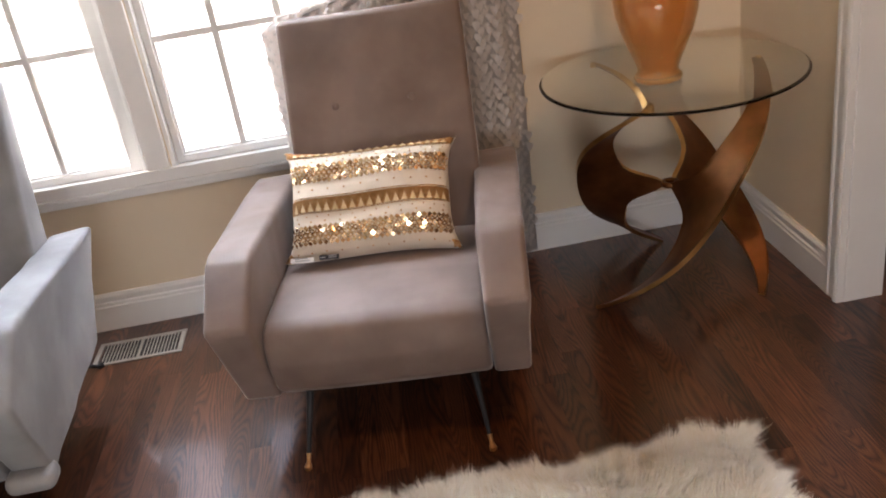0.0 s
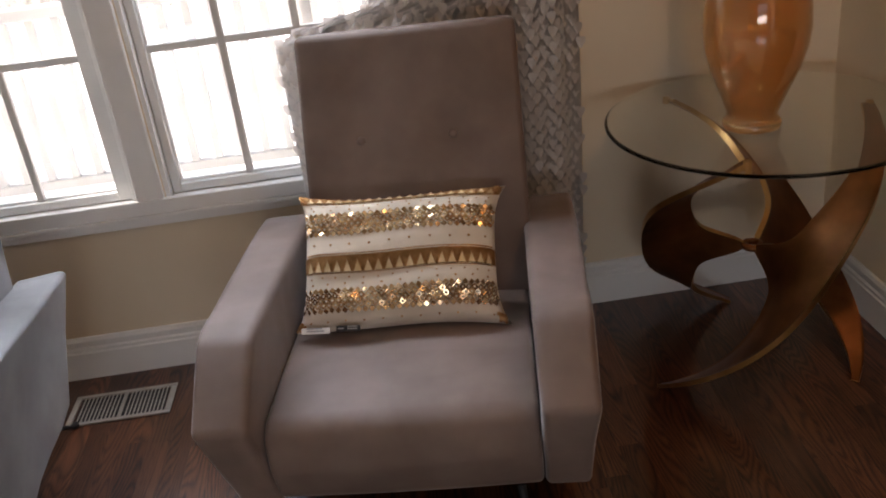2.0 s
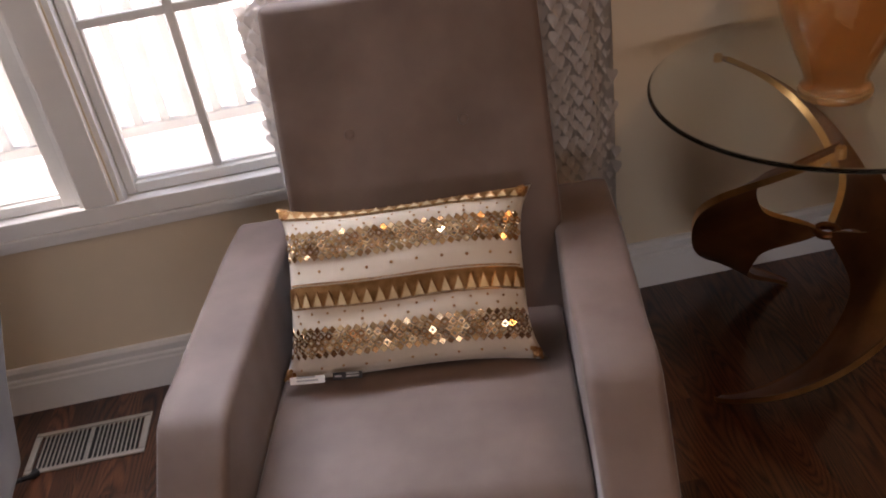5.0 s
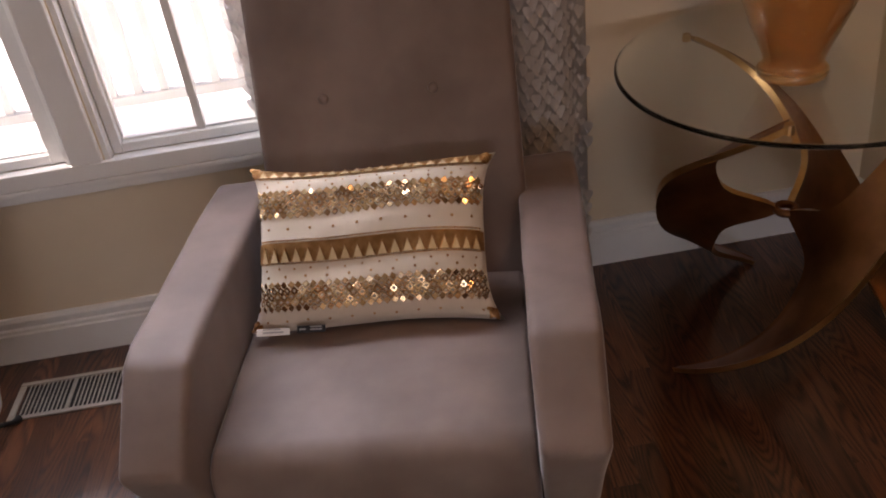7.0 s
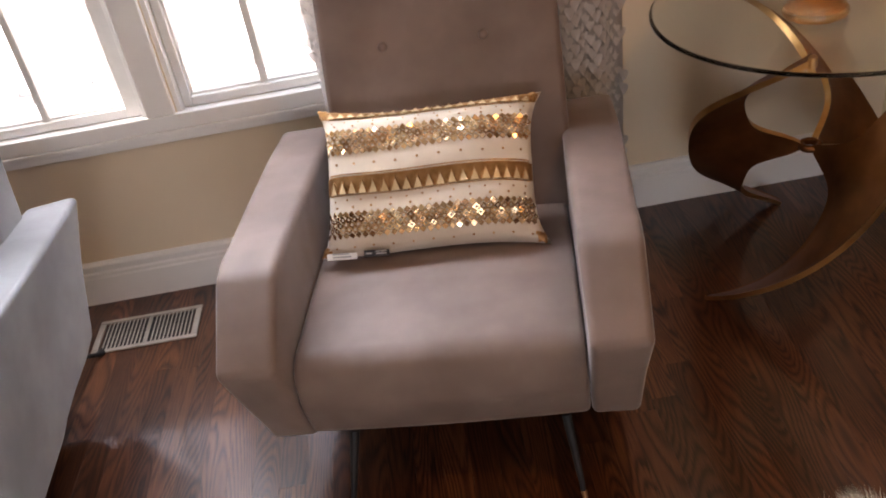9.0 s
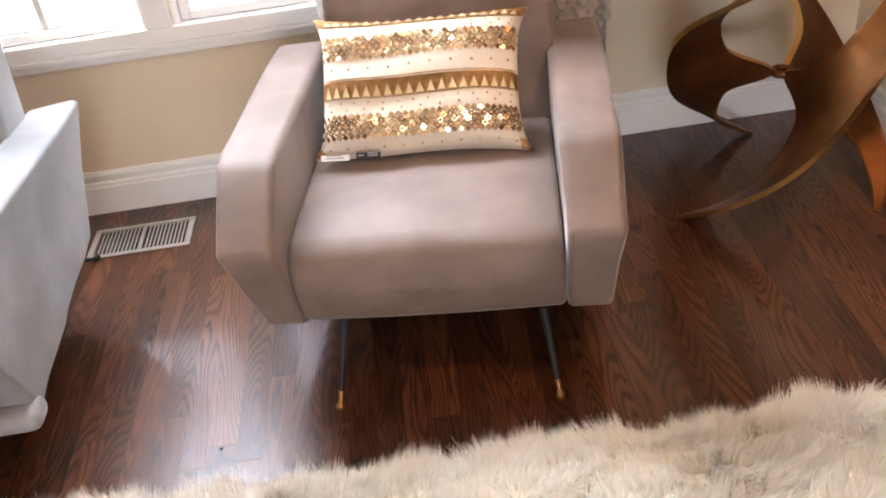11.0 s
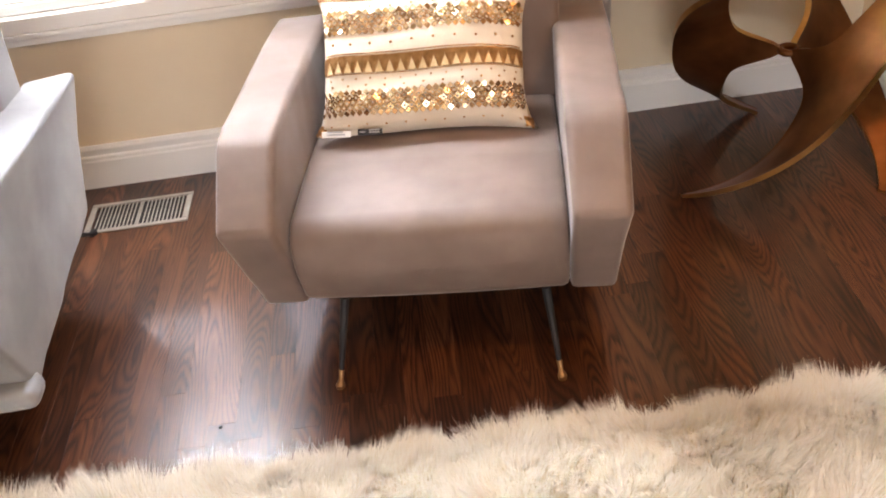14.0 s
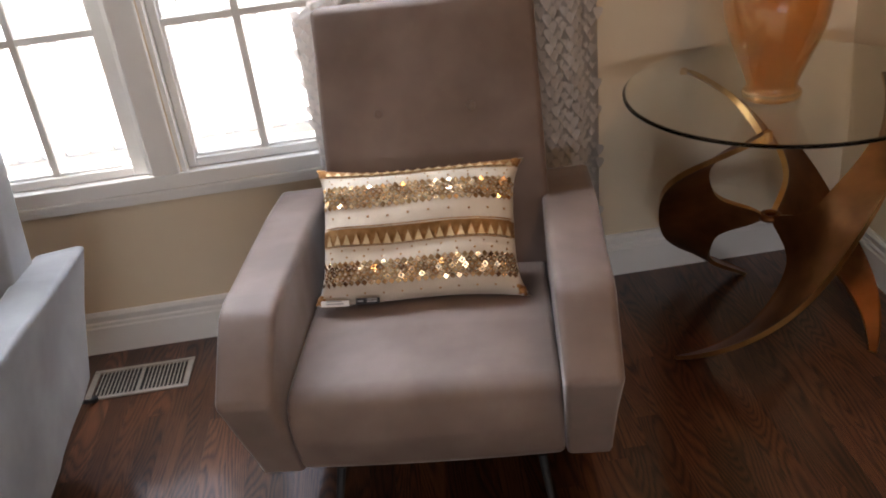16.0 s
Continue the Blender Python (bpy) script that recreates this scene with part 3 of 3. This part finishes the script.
def sequin_band(b_top, b_bot, seed):
    rnd = random.Random(seed)
    bm = bmesh.new()
    rows = 5
    for j in range(rows):
        b = b_top + (b_bot - b_top) * (j + 0.5) / rows
        n = 31
        for i in range(n):
            a = -0.965 + 1.93 * (i + (0.5 if j % 2 else 0.0) + 0.25) / n
            big = j in (1, 2, 3)
            tile(bm, a, b, 0.0062 if big else 0.0052, radians(45) + rnd.uniform(-0.12, 0.12), 0.42 if big else 0, rnd)
    plain_part("sequin_band", bm, sequin_gold, cushion, "band of square gold sequins")


def row_of_beads(name, b, count, radius, a0=-0.95, a1=0.95, label="row of gold beads", seed=0, jitter=0.0):
    rnd = random.Random(seed)
    bm = bmesh.new()
    for i in range(count):
        p, dx, dz, n = cushion_frame(a0 + (a1 - a0) * (i + 0.5) / count, b + rnd.uniform(-jitter, jitter))
        k = 6
        low = [bm.verts.new(p + n * 0.0005 + radius * (math.cos(q * math.tau / k) * dx + math.sin(q * math.tau / k) * dz)) for q in range(k)]
        high = [bm.verts.new(p + n * radius * 0.9 + 0.55 * radius * (math.cos(q * math.tau / k) * dx + math.sin(q * math.tau / k) * dz)) for q in range(k)]
        for q in range(k):
            bm.faces.new((low[q], low[(q + 1) % k], high[(q + 1) % k], high[q]))
        bm.faces.new(high)
    plain_part(name, bm, bead_gold, cushion, label)


def up(frac):
    return 1 - 2 * frac


sequin_band(up(0.165), up(0.335), 3)
sequin_band(up(0.715), up(0.885), 4)
band_strip("embroidered_band", up(0.600), up(0.485), embroidery, "bronze embroidered band")
band_strip("top_border", up(0.075), up(0.012), embroidery, "bronze embroidered border", 0.0012)
for f0, f1, n, nm in ((0.515, 0.598, 19, "triangle"), (0.030, 0.072, 19, "triangle")):
    for i in range(n):
        a = -0.93 + 1.86 * (i + 0.5) / n
        bm = bmesh.new()
        w = 0.040
        pts = []
        for aa, bb in ((a - w, up(f1)), (a + w, up(f1)), (a, up(f0))):
            p, dx, dz, nn = cushion_frame(aa, bb)
            pts.append((bm.verts.new(p + nn * 0.0016), bm.verts.new(p + nn * 0.0042)))
        bm.faces.new([q[1] for q in pts])
        for k in range(3):
            bm.faces.new((pts[k][0], pts[(k + 1) % 3][0], pts[(k + 1) % 3][1], pts[k][1]))
        part(nm, bm, triangle_cloth, cushion, "pale gold triangle")
        # gold piping on its two sides
        bm = bmesh.new()
        tube(bm, [pts_ for pts_ in (cushion_frame(a - w, up(f1))[0] + cushion_frame(a - w, up(f1))[3] * 0.004, cushion_frame(a, up(f0))[0] + cushion_frame(a, up(f0))[3] * 0.004)], [0.0011, 0.0011], 5)
        tube(bm, [pts_ for pts_ in (cushion_frame(a + w, up(f1))[0] + cushion_frame(a + w, up(f1))[3] * 0.004, cushion_frame(a, up(f0))[0] + cushion_frame(a, up(f0))[3] * 0.004)], [0.0011, 0.0011], 5)
        part("triangle_piping", bm, bead_gold, cushion)
row_of_beads("bead_trim", up(0.470), 90, 0.0021)
row_of_beads("bead_trim", up(0.485), 110, 0.0018)
row_of_beads("bead_trim", up(0.606), 100, 0.0018)
row_of_beads("bead_trim", up(0.078), 100, 0.0016)
row_of_beads("bead_trim", up(0.013), 80, 0.0020)
for fr, n, rad in ((0.105, 14, 0.0020), (0.135, 10, 0.0026), (0.400, 10, 0.0030), (0.640, 14, 0.0023), (0.685, 11, 0.0028), (0.945, 11, 0.0028)):
    row_of_beads("stud_trim", up(fr), n, rad, label="spaced gold studs", seed=n, jitter=0.012)
for a, b in ((-0.95, 0.93), (0.95, 0.93), (-0.95, -0.93), (0.95, -0.93)):
    bm = bmesh.new()
    rnd = random.Random(int(a * 10 + b * 3))
    for k in range(24):
        tile(bm, a + rnd.uniform(-0.045, 0.03) * 1.0, b + rnd.uniform(-0.05, 0.05), 0.0034, rnd.uniform(0, 1.5), 0, rnd, 0.0015)
    plain_part("corner_patch", bm, bead_gold, cushion, "beaded gold corner")


def cloth_tag(a, mat, w, h, label, bars):
    base = cushion_at(a, -0.985)
    bm = boxed((base.x, base.y - 0.028 - 0.0, base.z - 0.010), (base.x + w, base.y - 0.0265, base.z - 0.010 + h), 0.0004, 1)
    t = part("cloth_tag", bm, mat, cushion, label)
    for x0, x1, z in bars:
        part("print_bar", boxed((base.x + x0, base.y - 0.0288, base.z - 0.010 + z), (base.x + x1, base.y - 0.0281, base.z - 0.010 + z + 0.003)), tag_grey, t)


cloth_tag(-0.93, tag_white, 0.062, 0.013, "white sewn care tag", [(0.012, 0.05, 0.004), (0.012, 0.045, 0.010)])
cloth_tag(-0.60, tag_black, 0.052, 0.013, "black woven maker tag", [(0.004, 0.016, 0.005), (0.024, 0.046, 0.004), (0.024, 0.046, 0.009)])

# ---- the side table ----
TX, TY = 1.057, 2.370
table = thing("side_table", pose(TX, TY, 0), "round glass side table on a twisted three-bladed bronze base", "side table")
S, W = 72, 12


def blade_width(s):
    e = math.sin(math.pi * s)
    slim = min(1.0, max(0.0, (s - 0.55) / 0.3))
    w = 0.019 + 0.010 * s + (0.123 - 0.040 * slim) * max(0.0, e) ** 1.1
    neck = math.exp(-((s - 0.5) / 0.060) ** 2)
    return w + (0.252 - w) * neck


def blade_point(s, q):
    az = radians(164.5 * (s + 0.35 * math.sin(math.tau * s) / math.tau))
    r = 0.2796 - 0.0027 * s - 0.0096 * math.sin(math.pi * s) - q * blade_width(s)
    return Vector((r * math.cos(az), r * math.sin(az), 0.002 + 0.643 * s))


bm = bmesh.new()
edge_faces = []
sheets = ([], [])
for i in range(S + 1):
    s = i / S
    for k in (0, 1):
        sheets[k].append([])
    for j in range(W + 1):
        q = j / W
        p = blade_point(s, q)
        ds = blade_point(min(1, s + 0.004), q) - blade_point(max(0, s - 0.004), q)
        dq = blade_point(s, min(1, q + 0.02)) - blade_point(s, max(0, q - 0.02))
        n = ds.cross(dq)
        n = n.normalized() if n.length > 1e-9 else Vector((0, 0, 1))
        th = 0.0034 + 0.0026 * math.sin(math.pi * s) + (0.0016 if j in (0, W) else 0.0)
        sheets[0][-1].append(bm.verts.new(p + n * th))
        sheets[1][-1].append(bm.verts.new(p - n * th))
for i in range(S):
    for j in range(W):
        bm.faces.new((sheets[0][i][j], sheets[0][i + 1][j], sheets[0][i + 1][j + 1], sheets[0][i][j + 1]))
        bm.faces.new((sheets[1][i][j], sheets[1][i][j + 1], sheets[1][i + 1][j + 1], sheets[1][i + 1][j]))
    for j in (0, W):
        edge_faces.append(bm.faces.new((sheets[0][i][j], sheets[1][i][j], sheets[1][i + 1][j], sheets[0][i + 1][j])))
for i in (0, S):
    for j in range(W):
        edge_faces.append(bm.faces.new((sheets[0][i][j], sheets[0][i][j + 1], sheets[1][i][j + 1], sheets[1][i][j])))
for fc in edge_faces:
    fc.material_index = 1
blade_mesh = mesh_of("blade", bm, bronze, 38)
blade_mesh.materials.append(bronze_edge)
for k in range(3):
    b = new("blade", blade_mesh)
    b.parent = table
    b.rotation_euler.z = radians(77.35 + 120 * k)
    b["label"] = "curved bronze blade with a worn bright edge"
    a = radians(77.35 + 120 * k + 164.5)
    bm = lathe(bmesh.new(), [(0.009, 0.634), (0.0095, 0.640), (0.0085, 0.6505)], 14)
    pin = part("glass_pad", bm, bronze_edge, table, "small bronze pad under the glass", 40)
    pin.location = (0.270 * math.cos(a), 0.270 * math.sin(a), 0)
bm = lathe(bmesh.new(), [(0.020 + 0.008 * math.cos(t), 0.3235 + 0.009 * math.sin(t)) for t in [k * math.tau / 12 for k in range(12)]], 28, True)
part("hub", bm, bronze, table, "bronze hub with an open centre", 180)
bm = lathe(bmesh.new(), [(0.354, 0.6510), (0.3625, 0.6513), (0.3643, 0.6525), (0.3647, 0.6545), (0.3643, 0.6565), (0.3625, 0.6577), (0.354, 0.6580)], 128)
top = part("glass_top", bm, glass_top, table, "round clear glass top with a dark green edge", 40)
top.location = (0.013, 0.002, 0)

# ---- the amber lamp base ----
vase = thing("glass_lamp", pose(1.016, 2.317, 0.6583), "amber lustre glass lamp body standing on the glass table", "table lamp")
prof = [(0.058, 0.0), (0.068, 0.002), (0.071, 0.010), (0.068, 0.018), (0.060, 0.026), (0.060, 0.034), (0.066, 0.050), (0.084, 0.090), (0.106, 0.140), (0.119, 0.185), (0.1235, 0.225), (0.121, 0.265),
        (0.112, 0.305), (0.098, 0.345), (0.080, 0.385), (0.062, 0.420), (0.048, 0.450), (0.040, 0.470), (0.038, 0.482), (0.042, 0.490), (0.036, 0.494)]
prof = [(0.92 * r, z) for r, z in prof]
inner = [(max(0.02, r - 0.005), z) for r, z in prof[3:-2]]
part("glass_body", lathe(bmesh.new(), prof + inner[::-1], 64, False), amber, vase, "amber lustre glass body", 60)
part("neck", lathe(bmesh.new(), [(0.030, 0.494), (0.030, 0.505), (0.012, 0.510), (0.010, 0.60), (0.014, 0.605), (0.014, 0.64)], 24), brass, vase, "brass neck", 40)

# ---- floor register ----
reg = thing("floor_register", pose(-0.628, 2.568, 0), "beige metal floor register set flush in the boards", "floor register")
w, h = 0.141, 0.069
for lo, hi in (((-w, -h, 0.0002), (w, -h + 0.013, 0.0055)), ((-w, h - 0.013, 0.0002), (w, h, 0.0055)), ((-w, -h + 0.013, 0.0002), (-w + 0.016, h - 0.013, 0.0055)),
               ((w - 0.016, -h + 0.013, 0.0002), (w, h - 0.013, 0.0055)), ((-0.005, -h + 0.013, 0.0002), (0.005, h - 0.013, 0.0052))):
    part("frame_bar", boxed(lo, hi, 0.0015, 1), vent_paint, reg)
# no hole is cut here, a thin black sheet gives the shade below
part("duct_shade", boxed((-w + 0.02, -h + 0.016, 0.0002), (w - 0.02, h - 0.016, 0.0008)), duct_shade_crumb_black, reg, "flat black sheet painted as the shade below the slats")
slat = mesh_of("slat", boxed((-0.0015, -h + 0.013, 0.0010), (0.0015, h - 0.013, 0.0042)), vent_paint)
for x0, x1 in ((-w + 0.016, -0.005), (0.005, w - 0.016)):
    n = 11
    for k in range(1, n):
        ob = new("slat", slat)
        ob.parent = reg
        ob.location.x = x0 + (x1 - x0) * k / n
        ob.rotation_euler.y = radians(12)

# ---- a crumb on the boards ----
bm = bmesh.new()
bmesh.ops.create_icosphere(bm, subdivisions=2, radius=0.0035)
bmesh.ops.scale(bm, verts=bm.verts, vec=(1.2, 0.9, 0.45))
for v in bm.verts:
    v.co *= 1 + 0.25 * noise.noise(v.co * 400)
crumb = part("crumb", bm, duct_shade_crumb_black, None, "", 60)
crumb.location = (-0.322, 1.738, 0.0015)
tagged(crumb, "tiny dark crumb lying on the oak floor", "crumb")

# ---- curtain ----
CX0, CX1 = -0.042, 0.708


def curtain_at(x, z):
    f = (x - CX0) / (CX1 - CX0)
    # gathered aside above the chair's back
    k = min(1.0, max(0.0, (z - 0.905) / 0.075))
    x += (1 - f) * 0.29 * k * k * (3 - 2 * k)
    y = 2.676 + 0.009 * math.sin(f * 34) * (0.75 + 0.25 * math.sin(z * 2.1)) + 0.006 * math.sin(f * 71 + z * 3)
    y = min(y, 2.692)
    sway = 0.012 * math.sin(z * 3.3 + f * 5) * (1.0 if 0.06 < f < 0.94 else 0.6)
    return Vector((x + sway, y, z))


curtain = thing("curtain", Matrix.Identity(4), "silver-taupe curtain covered in overlapping satin petals", "curtain")
bm = bmesh.new()
NX, NZ = 96, 60
vs = [[bm.verts.new(curtain_at(CX0 + (CX1 - CX0) * i / NX, 0.03 + 2.15 * j / NZ)) for i in range(NX + 1)] for j in range(NZ + 1)]
for j in range(NZ):
    for i in range(NX):
        bm.faces.new((vs[j][i], vs[j][i + 1], vs[j + 1][i + 1], vs[j + 1][i]))
bmesh.ops.solidify(bm, geom=bm.faces[:], thickness=0.002)
part("backing_cloth", bm, satin, curtain, "", 180)
rnd = random.Random(11)
bm = bmesh.new()
PWID, PROW = 0.025, 0.0185
for j in range(int(2.1 / PROW)):
    z = 0.07 + j * PROW
    n = int((CX1 - CX0) / PWID)
    for i in range(n + 1):
        x = CX0 + PWID * (i + (0.5 if j % 2 else 0.0)) + rnd.uniform(-0.003, 0.003)
        if x > CX1 - rnd.uniform(-0.008, 0.006) or x < CX0 + rnd.uniform(-0.006, 0.010):
            continue
        base = curtain_at(x, z)
        dx = (curtain_at(x + 0.01, z) - curtain_at(x - 0.01, z)).normalized()
        n_out = Vector((0, 0, 1)).cross(dx).normalized() * -1
        if n_out.y > 0:
            n_out = -n_out
        turn = rnd.uniform(-0.10, 0.10)
        dx = (dx + Vector((0, 0, turn))).normalized()
        down = Vector((-turn * 0.5, 0, -1))
        flap = rnd.uniform(0.45, 0.9)
        hw, ln = PWID * 0.50, PROW * 1.62
        grid = []
        for b, wd, lift in ((0.0, 0.85, 0.0006), (0.28, 1.0, 0.0016), (0.55, 0.74, 0.0030), (0.80, 0.36, 0.0056), (1.0, 0.04, 0.0086)):
            row = []
            for a in (-1, -0.5, 0, 0.5, 1):
                cup = -0.0016 * (1 - a * a)
                row.append(bm.verts.new(base + dx * hw * wd * a + down * (ln * b - ln * 0.35) + n_out * (lift * flap + cup * (0.4 + b) * 0.8)))
            grid.append(row)
        for r0, r1 in zip(grid, grid[1:]):
            for a in range(4):
                bm.faces.new((r0[a], r0[a + 1], r1[a + 1], r1[a]))
me = bpy.data.meshes.new("petals")
bm.to_mesh(me)
bm.free()
me.materials.append(petal_satin)
for p in me.polygons:
    p.use_smooth = True
ob = new("petals", me)
ob.parent = curtain
ob["label"], ob["kind"] = "overlapping satin petals", "stuff"
part("curtain_rod", tube(bmesh.new(), [(-0.3, 2.64, 2.20), (0.95, 2.64, 2.20)], [0.012, 0.012], 12), brass, curtain, "thin brass rod", 60)

# ---- shaggy rug ----
RX0, RX1, RY0, RY1 = -1.35, 0.92, 0.10, 1.580
rug = thing("shag_rug", Matrix.Identity(4), "ivory long-pile faux fur rug on the oak floor", "rug")
part("backing", boxed((RX0, RY0, 0.0005), (RX1, RY1, 0.014), 0.004), fur_base, rug)


def pile(name, y0, y1, count, width, seed):
    g = np.random.default_rng(seed)
    # tufts lean together in locks
    x, y = g.uniform(RX0 + 0.005, RX1 - 0.005, count), g.uniform(y0, y1, count)
    n_edge = count // 9
    x[:n_edge] = g.uniform(RX0, RX1, n_edge)
    if y1 > RY1 - 0.02:
        y[:n_edge] = RY1 - np.abs(g.normal(0, 0.012, n_edge))
    x[n_edge:n_edge + n_edge // 3] = RX1 - np.abs(g.normal(0, 0.012, n_edge // 3))
    def field(fx, fy, ph):
        return np.sin(x * fx + ph + 1.7 * np.sin(y * fy * 0.7 + ph)) * np.cos(y * fy + 1.3 * np.sin(x * fx * 0.6 + 2 * ph))
    lx = 0.45 * field(17, 23, 0.3) + 0.35 * field(47, 53, 1.9) + g.normal(0, 0.20, count)
    ly = 0.45 * field(21, 15, 2.4) + 0.35 * field(43, 59, 0.8) + g.normal(0, 0.20, count)
    ex = np.clip((x - (RX1 - 0.05)) / 0.05, 0, 1)
    ey = np.clip((y - (RY1 - 0.05)) / 0.05, 0, 1)
    lx, ly = lx + 0.9 * ex, ly + 0.75 * ey
    length = g.uniform(0.036, 0.062, count) * (1 + 0.18 * field(9, 11, 4.0))
    root = np.stack([x, y, np.full(count, 0.012)], 1)
    lean = np.stack([lx, ly, np.zeros(count)], 1)
    up_v = np.array([0, 0, 1.0])
    mid = root + length[:, None] * 0.5 * (up_v * 0.85 + lean * 0.40)
    tip = root + length[:, None] * (up_v * 0.80 + lean * 0.85)
    # tips of a lock draw together
    cell = 0.029
    ci, cj = np.floor((x + 0.006 * np.sin(y * 90)) / cell), np.floor((y + 0.006 * np.sin(x * 80)) / cell)
    h1 = np.modf(np.sin(ci * 127.1 + cj * 311.7) * 43758.5)[0]
    h2 = np.modf(np.sin(ci * 269.5 + cj * 183.3) * 27183.1)[0]
    lock = np.stack([(ci + 0.5 + 0.7 * h1) * cell + 0.020 * (0.6 * field(17, 23, 0.3) + ex), (cj + 0.5 + 0.7 * h2) * cell + 0.020 * (0.6 * field(21, 15, 2.4) + ey), tip[:, 2]], 1)
    pull = (0.60 * g.uniform(0.5, 1.0, count) * (1 - 0.75 * np.maximum(ex, ey)))[:, None]
    tip = tip * (1 - pull) + lock * pull
    tip[:, 2] += 0.006 * h1
    tip[:, 2] = np.maximum(tip[:, 2], 0.006)
    ang = g.uniform(0, math.pi, count)
    side = np.stack([np.cos(ang), np.sin(ang), np.zeros(count)], 1) * (width * g.uniform(0.7, 1.3, count))[:, None]
    verts = np.empty((count, 5, 3))
    verts[:, 0], verts[:, 1] = root - side, root + side
    verts[:, 2], verts[:, 3] = mid - side * 0.8, mid + side * 0.8
    verts[:, 4] = tip
    base = (np.arange(count) * 5)[:, None]
    loops = np.concatenate([base + np.array([0, 1, 3, 2]), base + np.array([2, 3, 4])], 1).astype(np.int32).ravel()
    me = bpy.data.meshes.new(name)
    me.vertices.add(count * 5)
    me.vertices.foreach_set("co", verts.astype(np.float32).ravel())
    me.loops.add(len(loops))
    me.loops.foreach_set("vertex_index", loops)
    me.polygons.add(count * 2)
    starts = (np.arange(count) * 7)[:, None] + np.array([0, 4])
    me.polygons.foreach_set("loop_start", starts.astype(np.int32).ravel())
    me.update(calc_edges=True)
    me.validate()
    me.materials.append(fur)
    for_smooth = np.ones(count * 2, dtype=bool)
    me.polygons.foreach_set("use_smooth", for_smooth)
    ob = new(name, me)
    ob.parent = rug
    ob["label"], ob["kind"] = "long ivory pile", "stuff"


pile("fur_surface", 0.95, RY1, 190000, 0.00108, 21)
pile("fur_surface", RY0, 0.95, 40000, 0.0018, 22)

# ---- floor boards ----
BW = 0.0575


def board_mesh(length):
    hx, hy, e = BW / 2 - 0.00005, length / 2 - 0.0001, 0.0003
    top_z, edge_z, low = 0.0, -0.00015, -0.011
    v = [(sx * hx, sy * hy, low) for sx, sy in ((-1, -1), (1, -1), (1, 1), (-1, 1))]
    v += [(sx * hx, sy * hy, edge_z) for sx, sy in ((-1, -1), (1, -1), (1, 1), (-1, 1))]
    v += [(sx * (hx - e), sy * (hy - e), top_z) for sx, sy in ((-1, -1), (1, -1), (1, 1), (-1, 1))]
    f = [(8, 9, 10, 11)]
    for k in range(4):
        j = (k + 1) % 4
        f += [(k, j, j + 4, k + 4), (k + 4, j + 4, j + 8, k + 8)]
    me = bpy.data.meshes.new("board")
    me.from_pydata(v, [], f)
    me.materials.append(wood)
    return me


rnd = random.Random(8)
LENGTHS = (0.46, 0.64, 0.82, 1.05, 1.30)
BOARDS = {l: board_mesh(l) for l in LENGTHS}
x = -1.70
strip_ends = []
while x < 2.2:
    y = WALL_N - 0.002 + rnd.uniform(0, 0.4)
    while y > 0.75:
        l = rnd.choice(LENGTHS)
        if y - l < WALL_N + 0.15:
            ob = new("board", BOARDS[l])
            ob.parent = floor
            ob.location = (x, y - l / 2, 0)
        y -= l
    strip_ends.append((x, y))
    x += BW
bm_v, bm_f = [], []


def far_boards(x0, x1, y0, y1):
    x = x0
    while x < x1:
        y = y1
        while y > y0:
            l = min(rnd.choice(LENGTHS), y - y0 + 1e-4)
            k = len(bm_v)
            a, b, c, d = x + 0.0005, x + BW - 0.0005, y - l + 0.0005, y - 0.0005
            bm_v.extend([(a, c, -0.0008), (b, c, -0.0008), (b, d, -0.0008), (a, d, -0.0008), (a, c, -0.011), (b, c, -0.011), (b, d, -0.011), (a, d, -0.011)])
            bm_f.extend([(k, k + 1, k + 2, k + 3), (k + 4, k + 5, k + 1, k), (k + 5, k + 6, k + 2, k + 1), (k + 6, k + 7, k + 3, k + 2), (k + 7, k + 4, k, k + 3)])
            y -= l
        x += BW


for x, y in strip_ends:
    far_boards(x - BW / 2, x, -0.6, y)
far_boards(WEST, -1.75, SOUTH, WALL_N)
far_boards(2.25, EAST, SOUTH, WALL_N)
far_boards(-1.72, 2.2, SOUTH, -0.6)
me = bpy.data.meshes.new("board_rest")
me.from_pydata(bm_v, [], bm_f)
me.materials.append(wood)
ob = new("far_boards", me)
ob.parent = floor
ob["kind"] = "stuff"
